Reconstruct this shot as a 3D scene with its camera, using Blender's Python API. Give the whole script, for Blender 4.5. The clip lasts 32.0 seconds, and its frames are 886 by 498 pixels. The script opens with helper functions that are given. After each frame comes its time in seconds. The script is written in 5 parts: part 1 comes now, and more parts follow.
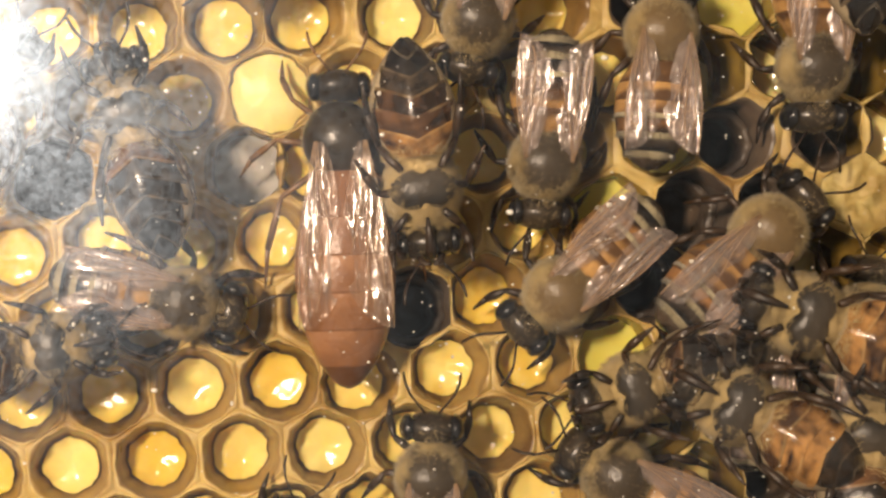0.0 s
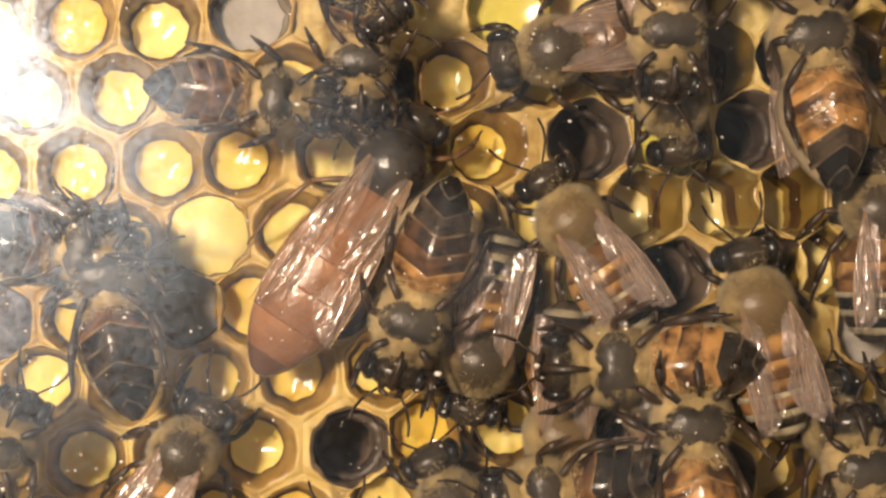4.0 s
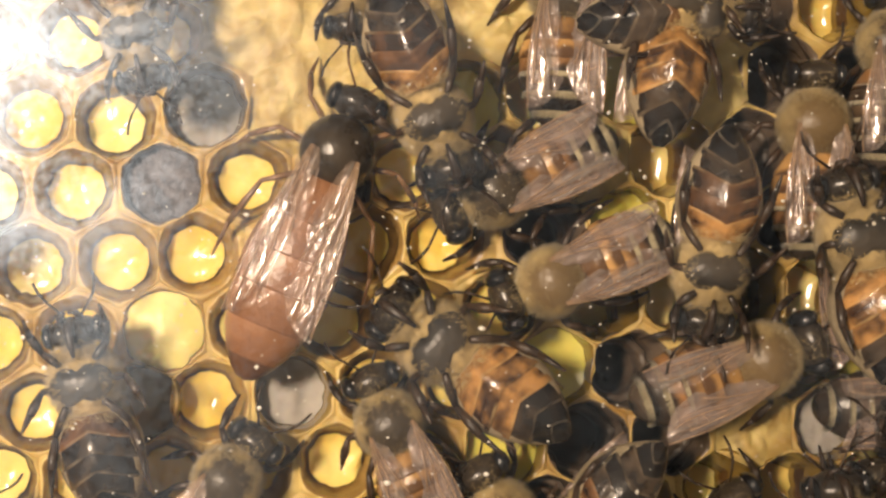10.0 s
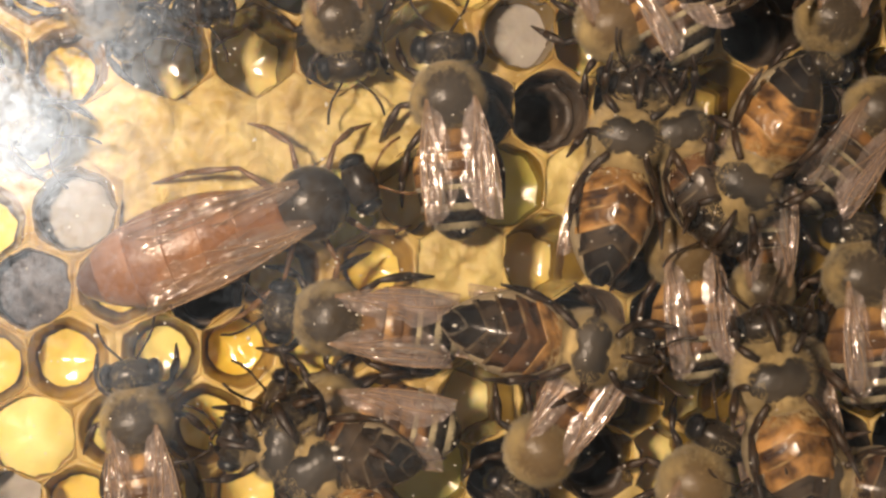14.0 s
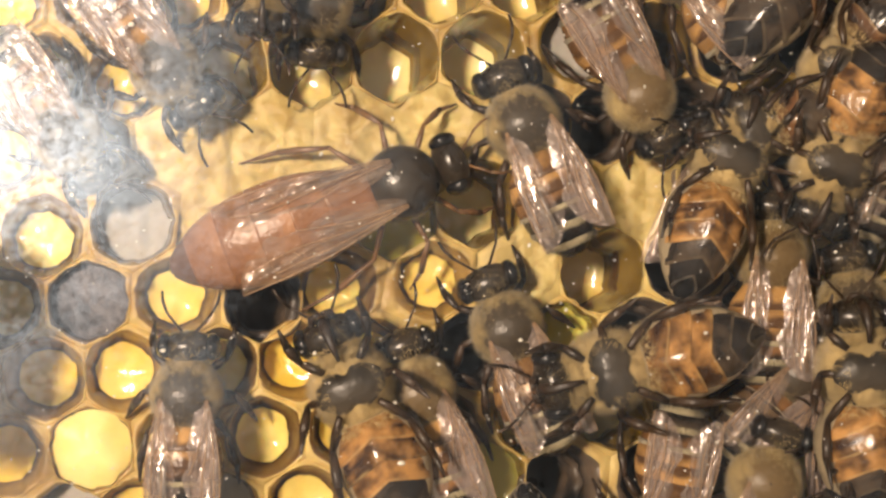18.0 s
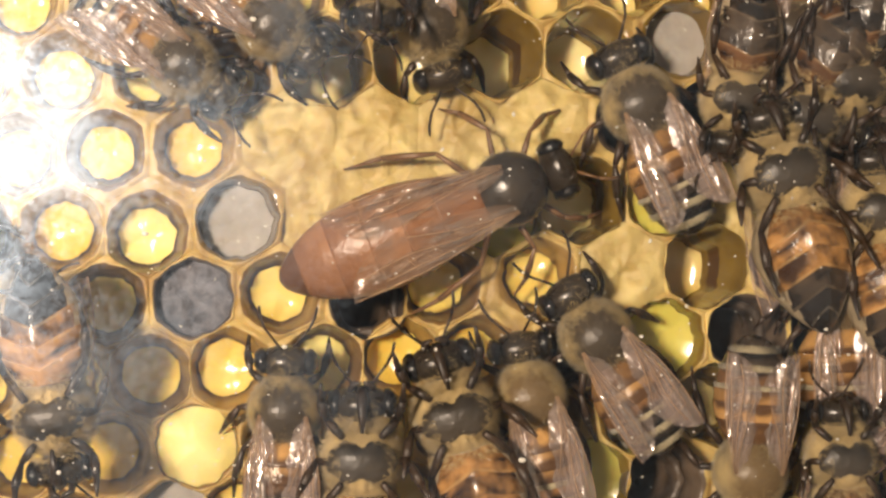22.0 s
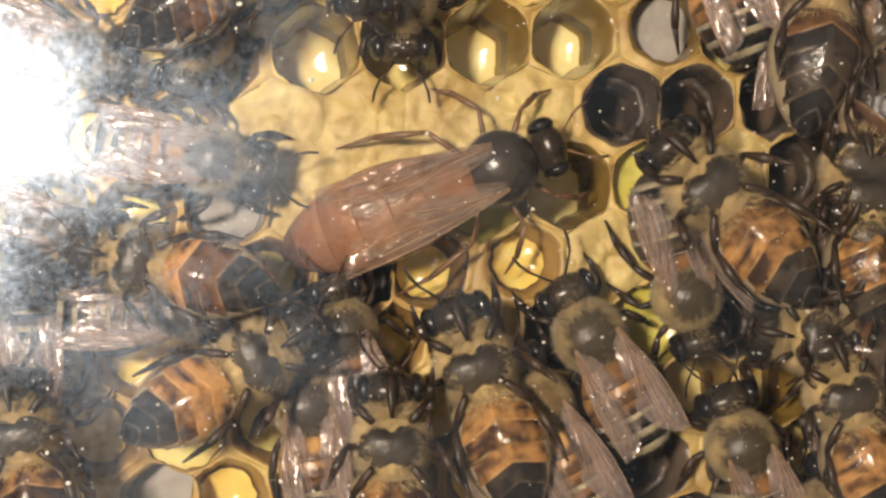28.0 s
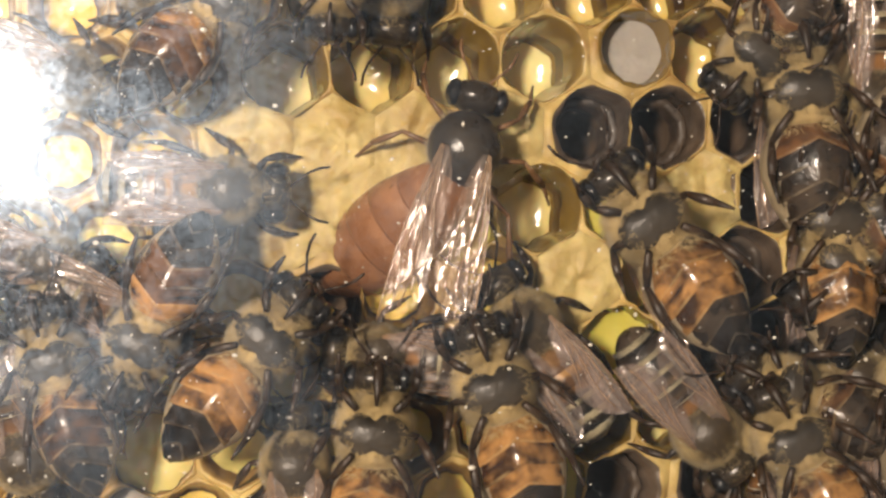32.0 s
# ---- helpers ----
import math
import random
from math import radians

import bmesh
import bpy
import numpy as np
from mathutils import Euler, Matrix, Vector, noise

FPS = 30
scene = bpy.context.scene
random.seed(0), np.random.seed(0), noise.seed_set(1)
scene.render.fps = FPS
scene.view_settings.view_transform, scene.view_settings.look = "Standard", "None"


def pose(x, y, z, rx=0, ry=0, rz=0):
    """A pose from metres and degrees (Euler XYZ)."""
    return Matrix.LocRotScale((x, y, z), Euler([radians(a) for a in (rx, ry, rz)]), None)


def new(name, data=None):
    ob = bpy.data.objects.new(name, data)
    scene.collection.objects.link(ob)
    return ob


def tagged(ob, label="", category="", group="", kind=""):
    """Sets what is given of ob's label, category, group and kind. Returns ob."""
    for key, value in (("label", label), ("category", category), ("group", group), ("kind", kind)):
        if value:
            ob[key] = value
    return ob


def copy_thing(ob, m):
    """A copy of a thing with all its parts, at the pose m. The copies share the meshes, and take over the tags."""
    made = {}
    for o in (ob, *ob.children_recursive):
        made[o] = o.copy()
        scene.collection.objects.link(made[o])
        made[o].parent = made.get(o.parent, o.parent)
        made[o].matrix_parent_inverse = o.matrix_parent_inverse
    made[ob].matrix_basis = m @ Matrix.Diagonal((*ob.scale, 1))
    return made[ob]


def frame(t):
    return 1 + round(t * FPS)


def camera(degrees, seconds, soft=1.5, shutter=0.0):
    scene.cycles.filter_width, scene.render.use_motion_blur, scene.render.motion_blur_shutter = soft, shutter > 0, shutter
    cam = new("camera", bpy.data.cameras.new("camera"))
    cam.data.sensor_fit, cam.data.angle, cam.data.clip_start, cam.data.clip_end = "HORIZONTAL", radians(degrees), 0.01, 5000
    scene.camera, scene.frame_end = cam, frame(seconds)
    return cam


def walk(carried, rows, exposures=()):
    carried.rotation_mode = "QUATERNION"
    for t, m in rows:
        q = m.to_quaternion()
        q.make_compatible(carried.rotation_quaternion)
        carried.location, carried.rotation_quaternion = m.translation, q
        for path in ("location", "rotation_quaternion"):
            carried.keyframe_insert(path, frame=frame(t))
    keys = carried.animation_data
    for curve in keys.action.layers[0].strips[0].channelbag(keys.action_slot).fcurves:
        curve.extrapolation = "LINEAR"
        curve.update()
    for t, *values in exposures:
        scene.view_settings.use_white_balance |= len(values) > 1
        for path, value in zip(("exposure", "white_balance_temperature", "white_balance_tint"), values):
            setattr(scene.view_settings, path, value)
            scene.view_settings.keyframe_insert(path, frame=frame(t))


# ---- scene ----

MM = 0.001

# the camera: a phone held in front of the hive glass, its light beside the lens
cam = camera(38, 32.0, soft=2.6)
YAW = -4.0
EYES = [(0, -10.16, -79.30, -16.76), (0.5, -11.20, -79.36, -16.32), (1, -11.42, -79.91, -14.51), (1.5, -11.32, -80.10, -12.65), (2, -10.64, -80.33, -10.78), (2.5, -8.83, -80.40, -8.37), (3, -6.70, -80.17, -6.88), (3.5, -6.92, -80.19, -7.45), (4, -6.36, -80.02, -8.07), (4.5, -4.63, -80.49, -6.92), (6.5, -5.28, -80.16, -4.85), (7, -4.57, -80.21, -3.87), (7.5, -4.69, -80.25, -3.24), (8, -2.48, -80.35, -1.41), (8.5, -2.76, -80.45, -1.69), (9, -3.31, -80.46, -1.95), (9.5, -3.59, -80.25, -2.27), (10, -3.63, -80.27, -2.18), (10.5, -0.62, -80.48, -0.93), (11, 2.00, -80.63, 0.52), (11.5, 1.97, -80.80, 0.30), (12, 0.41, -80.76, -1.28), (12.5, 2.16, -80.62, -1.51), (13, 3.84, -80.46, 0.22), (13.5, 4.60, -80.54, 2.95), (14, 4.30, -80.43, 4.27), (14.5, 3.46, -80.46, 5.10), (16.5, 2.82, -80.79, 4.53), (17, 2.98, -80.58, 4.41), (17.5, 1.81, -80.47, 4.37), (18, 0.75, -80.09, 5.05), (18.5, -2.85, -79.14, 4.94), (19, -2.76, -78.71, 5.41), (19.5, -1.93, -78.75, 6.40), (20, -3.18, -78.95, 6.25), (20.5, -6.34, -79.03, 5.35), (21, -7.11, -79.05, 4.66), (21.5, -7.14, -79.14, 4.35), (22, -5.70, -79.32, 4.83), (22.5, -3.01, -79.42, 6.07), (23, -3.13, -79.56, 6.04), (23.5, -4.02, -79.61, 5.28), (24, -5.07, -79.58, 4.50), (24.5, -5.13, -79.71, 4.27), (26.5, -5.34, -80.03, 3.91), (27, -5.47, -80.02, 3.50), (27.5, -5.60, -79.98, 3.47), (28, -4.93, -80.05, 3.90), (28.5, -4.69, -80.05, 4.14), (29, -5.09, -79.97, 4.01), (29.5, -6.81, -79.94, 3.18), (30, -5.60, -79.88, 3.91), (30.5, -4.71, -80.01, 4.44), (31, -3.65, -79.94, 4.89), (31.5, -2.97, -79.98, 5.35), (32, -3.04, -79.96, 5.31)]
walk(cam, [(t, pose(x * MM, y * MM, z * MM, 90, 0, YAW)) for t, x, y, z in EYES],
     [(0, 0.05, 6620, 17), (3, 0.12, 6620, 17), (9, 0.1, 6600, 17), (11, 0.1, 6550, 16), (14, -0.03, 6650, 18), (17, 0.05, 6600, 17), (18.5, 0.18, 6520, 17),
      (20, 0.17, 6480, 18), (22, 0.02, 6330, 16), (24, -0.05, 6220, 15), (27, -0.05, 6120, 15), (32, -0.04, 6070, 15)])

# a dim room behind the camera
world = bpy.data.worlds.new("world")
scene.world = world
world.use_nodes = True
world.node_tree.nodes["Background"].inputs[0].default_value = (0.86, 0.69, 0.48, 1)
world.node_tree.nodes["Background"].inputs[1].default_value = 0.32


# ---- materials ----
def material(name, rgb, rgb2=None, grain=900.0, rough=0.5, rough2=None, bump=0.0, bump_grain=4000.0,
             metal=0.0, coat=0.0, sss=0.0, per_object=0.0, transmission=0.0, sheen=0.0, ior=1.5, contrast=0.28):
    m = bpy.data.materials.new(name)
    m.use_nodes = True
    nt = m.node_tree
    b = nt.nodes["Principled BSDF"]
    b.inputs["Base Color"].default_value = (*rgb, 1)
    b.inputs["Roughness"].default_value = rough
    b.inputs["Metallic"].default_value = metal
    b.inputs["Coat Weight"].default_value = coat
    b.inputs["Coat Roughness"].default_value = 0.12
    b.inputs["IOR"].default_value = ior
    b.inputs["Transmission Weight"].default_value = transmission
    b.inputs["Sheen Weight"].default_value = sheen
    if sss:
        b.inputs["Subsurface Weight"].default_value = sss
        b.inputs["Subsurface Radius"].default_value = (1.0, 0.55, 0.2)
        b.inputs["Subsurface Scale"].default_value = 0.0012
    co = nt.nodes.new("ShaderNodeTexCoord")
    if rgb2:
        n1 = nt.nodes.new("ShaderNodeTexNoise")
        n1.inputs["Scale"].default_value = grain
        n1.inputs["Detail"].default_value = 5
        n2 = nt.nodes.new("ShaderNodeTexNoise")
        n2.inputs["Scale"].default_value = grain * 0.17
        n2.inputs["Detail"].default_value = 2
        nt.links.new(co.outputs["Object"], n1.inputs["Vector"])
        nt.links.new(co.outputs["Object"], n2.inputs["Vector"])
        add = nt.nodes.new("ShaderNodeMath")
        add.operation = "ADD"
        nt.links.new(n1.outputs["Fac"], add.inputs[0])
        nt.links.new(n2.outputs["Fac"], add.inputs[1])
        last = add
        if per_object:
            info = nt.nodes.new("ShaderNodeObjectInfo")
            mul = nt.nodes.new("ShaderNodeMath")
            mul.operation = "MULTIPLY_ADD"
            mul.inputs[1].default_value = per_object
            nt.links.new(info.outputs["Random"], mul.inputs[0])
            nt.links.new(add.outputs[0], mul.inputs[2])
            sub = nt.nodes.new("ShaderNodeMath")
            sub.operation = "SUBTRACT"
            sub.inputs[1].default_value = per_object / 2
            nt.links.new(mul.outputs[0], sub.inputs[0])
            last = sub
            drift = nt.nodes.new("ShaderNodeMath")
            drift.operation = "MULTIPLY"
            drift.inputs[1].default_value = 37.0
            nt.links.new(info.outputs["Random"], drift.inputs[0])
            for n in (n1, n2):
                n.noise_dimensions = "4D"
                nt.links.new(drift.outputs[0], n.inputs["W"])
        ramp = nt.nodes.new("ShaderNodeMapRange")
        ramp.inputs["From Min"].default_value = 1.0 - contrast
        ramp.inputs["From Max"].default_value = 1.0 + contrast
        nt.links.new(last.outputs[0], ramp.inputs["Value"])
        mix = nt.nodes.new("ShaderNodeMix")
        mix.data_type = "RGBA"
        mix.inputs["A"].default_value = (*rgb, 1)
        mix.inputs["B"].default_value = (*rgb2, 1)
        nt.links.new(ramp.outputs["Result"], mix.inputs["Factor"])
        nt.links.new(mix.outputs["Result"], b.inputs["Base Color"])
        if rough2 is not None:
            mr = nt.nodes.new("ShaderNodeMapRange")
            mr.inputs["To Min"].default_value = rough
            mr.inputs["To Max"].default_value = rough2
            nt.links.new(n1.outputs["Fac"], mr.inputs["Value"])
            nt.links.new(mr.outputs["Result"], b.inputs["Roughness"])
    if bump:
        n3 = nt.nodes.new("ShaderNodeTexNoise")
        n3.inputs["Scale"].default_value = bump_grain
        n3.inputs["Detail"].default_value = 4
        nt.links.new(co.outputs["Object"], n3.inputs["Vector"])
        bp = nt.nodes.new("ShaderNodeBump")
        bp.inputs["Strength"].default_value = bump
        bp.inputs["Distance"].default_value = 0.0002
        nt.links.new(n3.outputs["Fac"], bp.inputs["Height"])
        nt.links.new(bp.outputs["Normal"], b.inputs["Normal"])
    return m


WAX = material("wax", (0.33, 0.195, 0.05), (0.76, 0.58, 0.21), 520, 0.38, 0.6, 0.8, 1500, sss=0.15)
CAP = material("capping wax", (0.36, 0.235, 0.06), (0.76, 0.62, 0.25), 560, 0.42, 0.65, 1.0, 1300, sss=0.15)
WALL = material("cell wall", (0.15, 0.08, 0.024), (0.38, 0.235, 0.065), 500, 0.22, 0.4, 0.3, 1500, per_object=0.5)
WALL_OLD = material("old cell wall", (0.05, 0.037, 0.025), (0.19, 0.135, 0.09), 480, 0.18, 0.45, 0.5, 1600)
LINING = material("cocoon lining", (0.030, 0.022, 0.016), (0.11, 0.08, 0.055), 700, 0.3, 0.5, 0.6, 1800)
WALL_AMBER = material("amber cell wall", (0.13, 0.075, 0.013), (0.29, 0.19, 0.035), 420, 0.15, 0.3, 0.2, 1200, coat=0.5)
DARK_RING = material("dark lower wall ring", (0.035, 0.015, 0.005), (0.13, 0.065, 0.018), 520, 0.12, 0.3, 0.3, 1300, coat=0.5)
NECTAR = material("nectar over wax", (0.80, 0.55, 0.08), (0.93, 0.78, 0.27), 420, 0.12, 0.3, 0.25, 1300, coat=0.6, sss=0.25, per_object=0.5)
HONEY = material("honey", (0.76, 0.54, 0.13), (0.92, 0.80, 0.38), 480, 0.08, 0.16, 0.15, 900, coat=1.0, sss=0.25, per_object=0.4)
GREEN = material("pale nectar", (0.62, 0.54, 0.07), (0.86, 0.78, 0.22), 300, 0.12, 0.25, 0.1, 900, coat=0.6, sss=0.25)
POLLEN = material("packed yellow pollen", (0.80, 0.64, 0.16), (0.92, 0.82, 0.36), 350, 0.35, 0.5, 0.25, 2200, sss=0.35)
BREAD = material("dark packed pollen", (0.025, 0.025, 0.034), (0.20, 0.20, 0.23), 1500, 0.6, 0.8, 0.9, 3500)
BROOD = material("milky brood food", (0.30, 0.275, 0.24), (0.42, 0.39, 0.35), 900, 0.55, 0.7, 0.35, 2600, sss=0.2)

CHITIN = material("dark chitin", (0.012, 0.009, 0.007), (0.046, 0.034, 0.022), 900, 0.2, 0.38, 0.18, 2600)
LEG = material("leg chitin", (0.016, 0.010, 0.006), (0.055, 0.031, 0.015), 1500, 0.3, 0.5, 0.2, 6000)
EYE = material("compound eye", (0.006, 0.006, 0.007), (0.014, 0.013, 0.014), 3000, 0.12, 0.25, 0.15, 20000, coat=0.4)


def plate_material(name, front, front2, hind, grain=620.0, rough=0.24, spread=0.35, contrast=0.28):
    """A body plate whose hind edge is another colour; the line between them follows the mesh's "bar" values."""
    m = material(name, front, front2, grain, rough, rough + 0.16, 0.32, 3000, per_object=spread, contrast=contrast)
    nt = m.node_tree
    b = nt.nodes["Principled BSDF"]
    old = b.inputs["Base Color"].links[0].from_socket
    at = nt.nodes.new("ShaderNodeAttribute")
    at.attribute_name = "bar"
    n = nt.nodes.new("ShaderNodeTexNoise")
    n.inputs["Scale"].default_value = 750
    co = nt.nodes.new("ShaderNodeTexCoord")
    nt.links.new(co.outputs["Object"], n.inputs["Vector"])
    mad = nt.nodes.new("ShaderNodeMath")
    mad.operation = "MULTIPLY_ADD"
    mad.inputs[1].default_value = 0.9
    nt.links.new(n.outputs["Fac"], mad.inputs[0])
    nt.links.new(at.outputs["Fac"], mad.inputs[2])
    mr = nt.nodes.new("ShaderNodeMapRange")
    mr.inputs["From Min"].default_value = 1.08
    mr.inputs["From Max"].default_value = 1.42
    nt.links.new(mad.outputs[0], mr.inputs["Value"])
    mix = nt.nodes.new("ShaderNodeMix")
    mix.data_type = "RGBA"
    mix.inputs["B"].default_value = (*hind, 1)
    nt.links.new(mr.outputs["Result"], mix.inputs["Factor"])
    nt.links.new(old, mix.inputs["A"])
    nt.links.new(mix.outputs["Result"], b.inputs["Base Color"])
    return m


BLACK = plate_material("black abdomen plate", (0.012, 0.010, 0.010), (0.08, 0.058, 0.040), (0.014, 0.012, 0.011), 700, 0.18)
SMOKE = plate_material("smoky abdomen plate", (0.05, 0.032, 0.018), (0.17, 0.11, 0.06), (0.028, 0.020, 0.015), 620)
BROWN = plate_material("brown abdomen plate", (0.055, 0.030, 0.016), (0.32, 0.16, 0.06), (0.030, 0.019, 0.013), 560, 0.17, 0.35, 0.2)
AMBER = plate_material("orange abdomen plate", (0.13, 0.065, 0.026), (0.58, 0.33, 0.115), (0.10, 0.05, 0.022), 560, 0.17, 0.35, 0.2)


def sternite_material(name, rgb, rgb2, spot, rim):
    """A belly plate with dark side spots and a thin translucent hind rim, placed by the mesh's "bar" and "rim" values."""
    m = plate_material(name, rgb, rgb2, spot, 1000, 0.15, 0.25, 0.17)
    nt = m.node_tree
    b = nt.nodes["Principled BSDF"]
    b.inputs["Coat Weight"].default_value = 0.7
    old = b.inputs["Base Color"].links[0].from_socket
    at = nt.nodes.new("ShaderNodeAttribute")
    at.attribute_name = "rim"
    n = nt.nodes.new("ShaderNodeTexNoise")
    n.inputs["Scale"].default_value = 1100
    co = nt.nodes.new("ShaderNodeTexCoord")
    nt.links.new(co.outputs["Object"], n.inputs["Vector"])
    mul = nt.nodes.new("ShaderNodeMath")
    mul.operation = "MULTIPLY"
    nt.links.new(n.outputs["Fac"], mul.inputs[0])
    nt.links.new(at.outputs["Fac"], mul.inputs[1])
    mr = nt.nodes.new("ShaderNodeMapRange")
    mr.inputs["From Min"].default_value = 0.16
    mr.inputs["From Max"].default_value = 0.6
    mr.inputs["To Max"].default_value = 0.8
    nt.links.new(mul.outputs[0], mr.inputs["Value"])
    mix = nt.nodes.new("ShaderNodeMix")
    mix.data_type = "RGBA"
    mix.inputs["B"].default_value = (*rim, 1)
    nt.links.new(mr.outputs["Result"], mix.inputs["Factor"])
    nt.links.new(old, mix.inputs["A"])
    nt.links.new(mix.outputs["Result"], b.inputs["Base Color"])
    return m


BELLY_AMBER = sternite_material("amber belly plate", (0.055, 0.026, 0.011), (0.54, 0.28, 0.09), (0.040, 0.018, 0.010), (0.60, 0.42, 0.18))
BELLY_BROWN = sternite_material("brown belly plate", (0.028, 0.015, 0.009), (0.16, 0.075, 0.03), (0.020, 0.012, 0.009), (0.46, 0.33, 0.17))
BELLY_DARK = sternite_material("dark belly plate", (0.016, 0.013, 0.012), (0.085, 0.060, 0.040), (0.014, 0.011, 0.010), (0.34, 0.27, 0.18))
BELLY_TAIL = sternite_material("black tail plate", (0.006, 0.006, 0.007), (0.026, 0.021, 0.019), (0.008, 0.008, 0.010), (0.30, 0.26, 0.20))
EDGE = material("abdomen side edge", (0.16, 0.125, 0.08), (0.42, 0.34, 0.22), 800, 0.35, 0.6, 0.4, 3000)
THORAX = plate_material("thorax hide", (0.26, 0.19, 0.085), (0.54, 0.41, 0.19), (0.055, 0.041, 0.026), 500, 0.26)
THORAX_TAN = plate_material("pale thorax hide", (0.28, 0.205, 0.09), (0.56, 0.43, 0.20), (0.15, 0.10, 0.045), 500, 0.3)
BAND = material("pale hair band", (0.28, 0.235, 0.14), (0.52, 0.45, 0.29), 1100, 0.7, 0.85, 0.8, 7000, sheen=0.3)
# pale colour for wax dust and for sparkles painted as specks
CRUMB_GLINT = material("crumb and glint flecks", (0.62, 0.58, 0.48), (0.82, 0.80, 0.74), 2500, 0.15, 0.4)
TAN = material("tan belly hair", (0.33, 0.24, 0.095), (0.64, 0.48, 0.215), 900, 0.75, 0.9, 0.6, 7000, sheen=0.3)
FUZZ = material("thorax hair", (0.24, 0.18, 0.08), (0.52, 0.40, 0.19), 900, 0.75, 0.9, 0.6, 7000, sheen=0.4)
PLATE = material("thorax plate", (0.016, 0.014, 0.012), (0.085, 0.068, 0.05), 420, 0.28, 0.5, 0.5, 1900)
ROYAL = plate_material("queen abdomen plate", (0.22, 0.098, 0.042), (0.43, 0.215, 0.105), (0.24, 0.11, 0.05), 420, 0.2, 0.06)
ROYAL_DARK = material("queen tail plate", (0.06, 0.026, 0.012), (0.16, 0.07, 0.03), 420, 0.24, 0.4, 0.2, 3000, coat=0.3)
QUEEN_LEG = material("queen leg", (0.10, 0.05, 0.02), (0.26, 0.14, 0.06), 900, 0.3, 0.45, 0.2, 5000)
VEIN = material("wing vein", (0.30, 0.19, 0.11), (0.50, 0.34, 0.21), 900, 0.2)


def wing_material(name, tint, body, streak, stretch):
    """A clear membrane: almost no body, long creases that catch the light."""
    m = bpy.data.materials.new(name)
    m.use_nodes = True
    nt = m.node_tree
    b = nt.nodes["Principled BSDF"]
    b.inputs["Base Color"].default_value = (*tint, 1)
    b.inputs["Roughness"].default_value = 0.3
    b.inputs["Specular IOR Level"].default_value = 0.8
    co = nt.nodes.new("ShaderNodeTexCoord")
    n = nt.nodes.new("ShaderNodeTexNoise")
    n.inputs["Scale"].default_value = 1.0
    n.inputs["Detail"].default_value = 2.5
    n.inputs["Distortion"].default_value = 0.9
    mp = nt.nodes.new("ShaderNodeMapping")
    mp.inputs["Scale"].default_value = stretch
    nt.links.new(co.outputs["Object"], mp.inputs["Vector"])
    nt.links.new(mp.outputs["Vector"], n.inputs["Vector"])
    bp = nt.nodes.new("ShaderNodeBump")
    bp.inputs["Strength"].default_value = 0.95
    bp.inputs["Distance"].default_value = 0.0006
    nt.links.new(n.outputs["Fac"], bp.inputs["Height"])
    nt.links.new(bp.outputs["Normal"], b.inputs["Normal"])
    tr = nt.nodes.new("ShaderNodeBsdfTransparent")
    tr.inputs["Color"].default_value = (0.95, 0.92, 0.87, 1)
    n2 = nt.nodes.new("ShaderNodeTexNoise")
    n2.inputs["Scale"].default_value = 420
    n2.inputs["Detail"].default_value = 2
    nt.links.new(co.outputs["Object"], n2.inputs["Vector"])
    mr = nt.nodes.new("ShaderNodeMapRange")
    mr.inputs["From Min"].default_value = 0.3
    mr.inputs["From Max"].default_value = 0.7
    mr.inputs["To Min"].default_value = body[0]
    mr.inputs["To Max"].default_value = body[1]
    nt.links.new(n2.outputs["Fac"], mr.inputs["Value"])
    mix = nt.nodes.new("ShaderNodeMixShader")
    nt.links.new(mr.outputs["Result"], mix.inputs["Fac"])
    nt.links.new(tr.outputs[0], mix.inputs[1])
    nt.links.new(b.outputs[0], mix.inputs[2])
    sheen = nt.nodes.new("ShaderNodeBsdfGlossy")
    sheen.inputs["Roughness"].default_value = 0.17
    sheen.inputs["Color"].default_value = (1.0, 0.91, 0.86, 1)
    nt.links.new(bp.outputs["Normal"], sheen.inputs["Normal"])
    crease = nt.nodes.new("ShaderNodeMapRange")
    crease.inputs["From Min"].default_value = 0.48
    crease.inputs["From Max"].default_value = 0.68
    crease.inputs["To Min"].default_value = streak[0]
    crease.inputs["To Max"].default_value = streak[1]
    nt.links.new(n.outputs["Fac"], crease.inputs["Value"])
    mix2 = nt.nodes.new("ShaderNodeMixShader")
    nt.links.new(crease.outputs["Result"], mix2.inputs["Fac"])
    nt.links.new(mix.outputs[0], mix2.inputs[1])
    nt.links.new(sheen.outputs[0], mix2.inputs[2])
    nt.links.new(mix2.outputs[0], nt.nodes["Material Output"].inputs["Surface"])
    return m


WING = wing_material("wing membrane", (0.47, 0.37, 0.34), (0.12, 0.40), (0.02, 0.50), (1900, 260, 1200))
QUEEN_WING = wing_material("queen wing membrane", (0.62, 0.43, 0.31), (0.06, 0.22), (0.02, 0.46), (2100, 250, 1300))


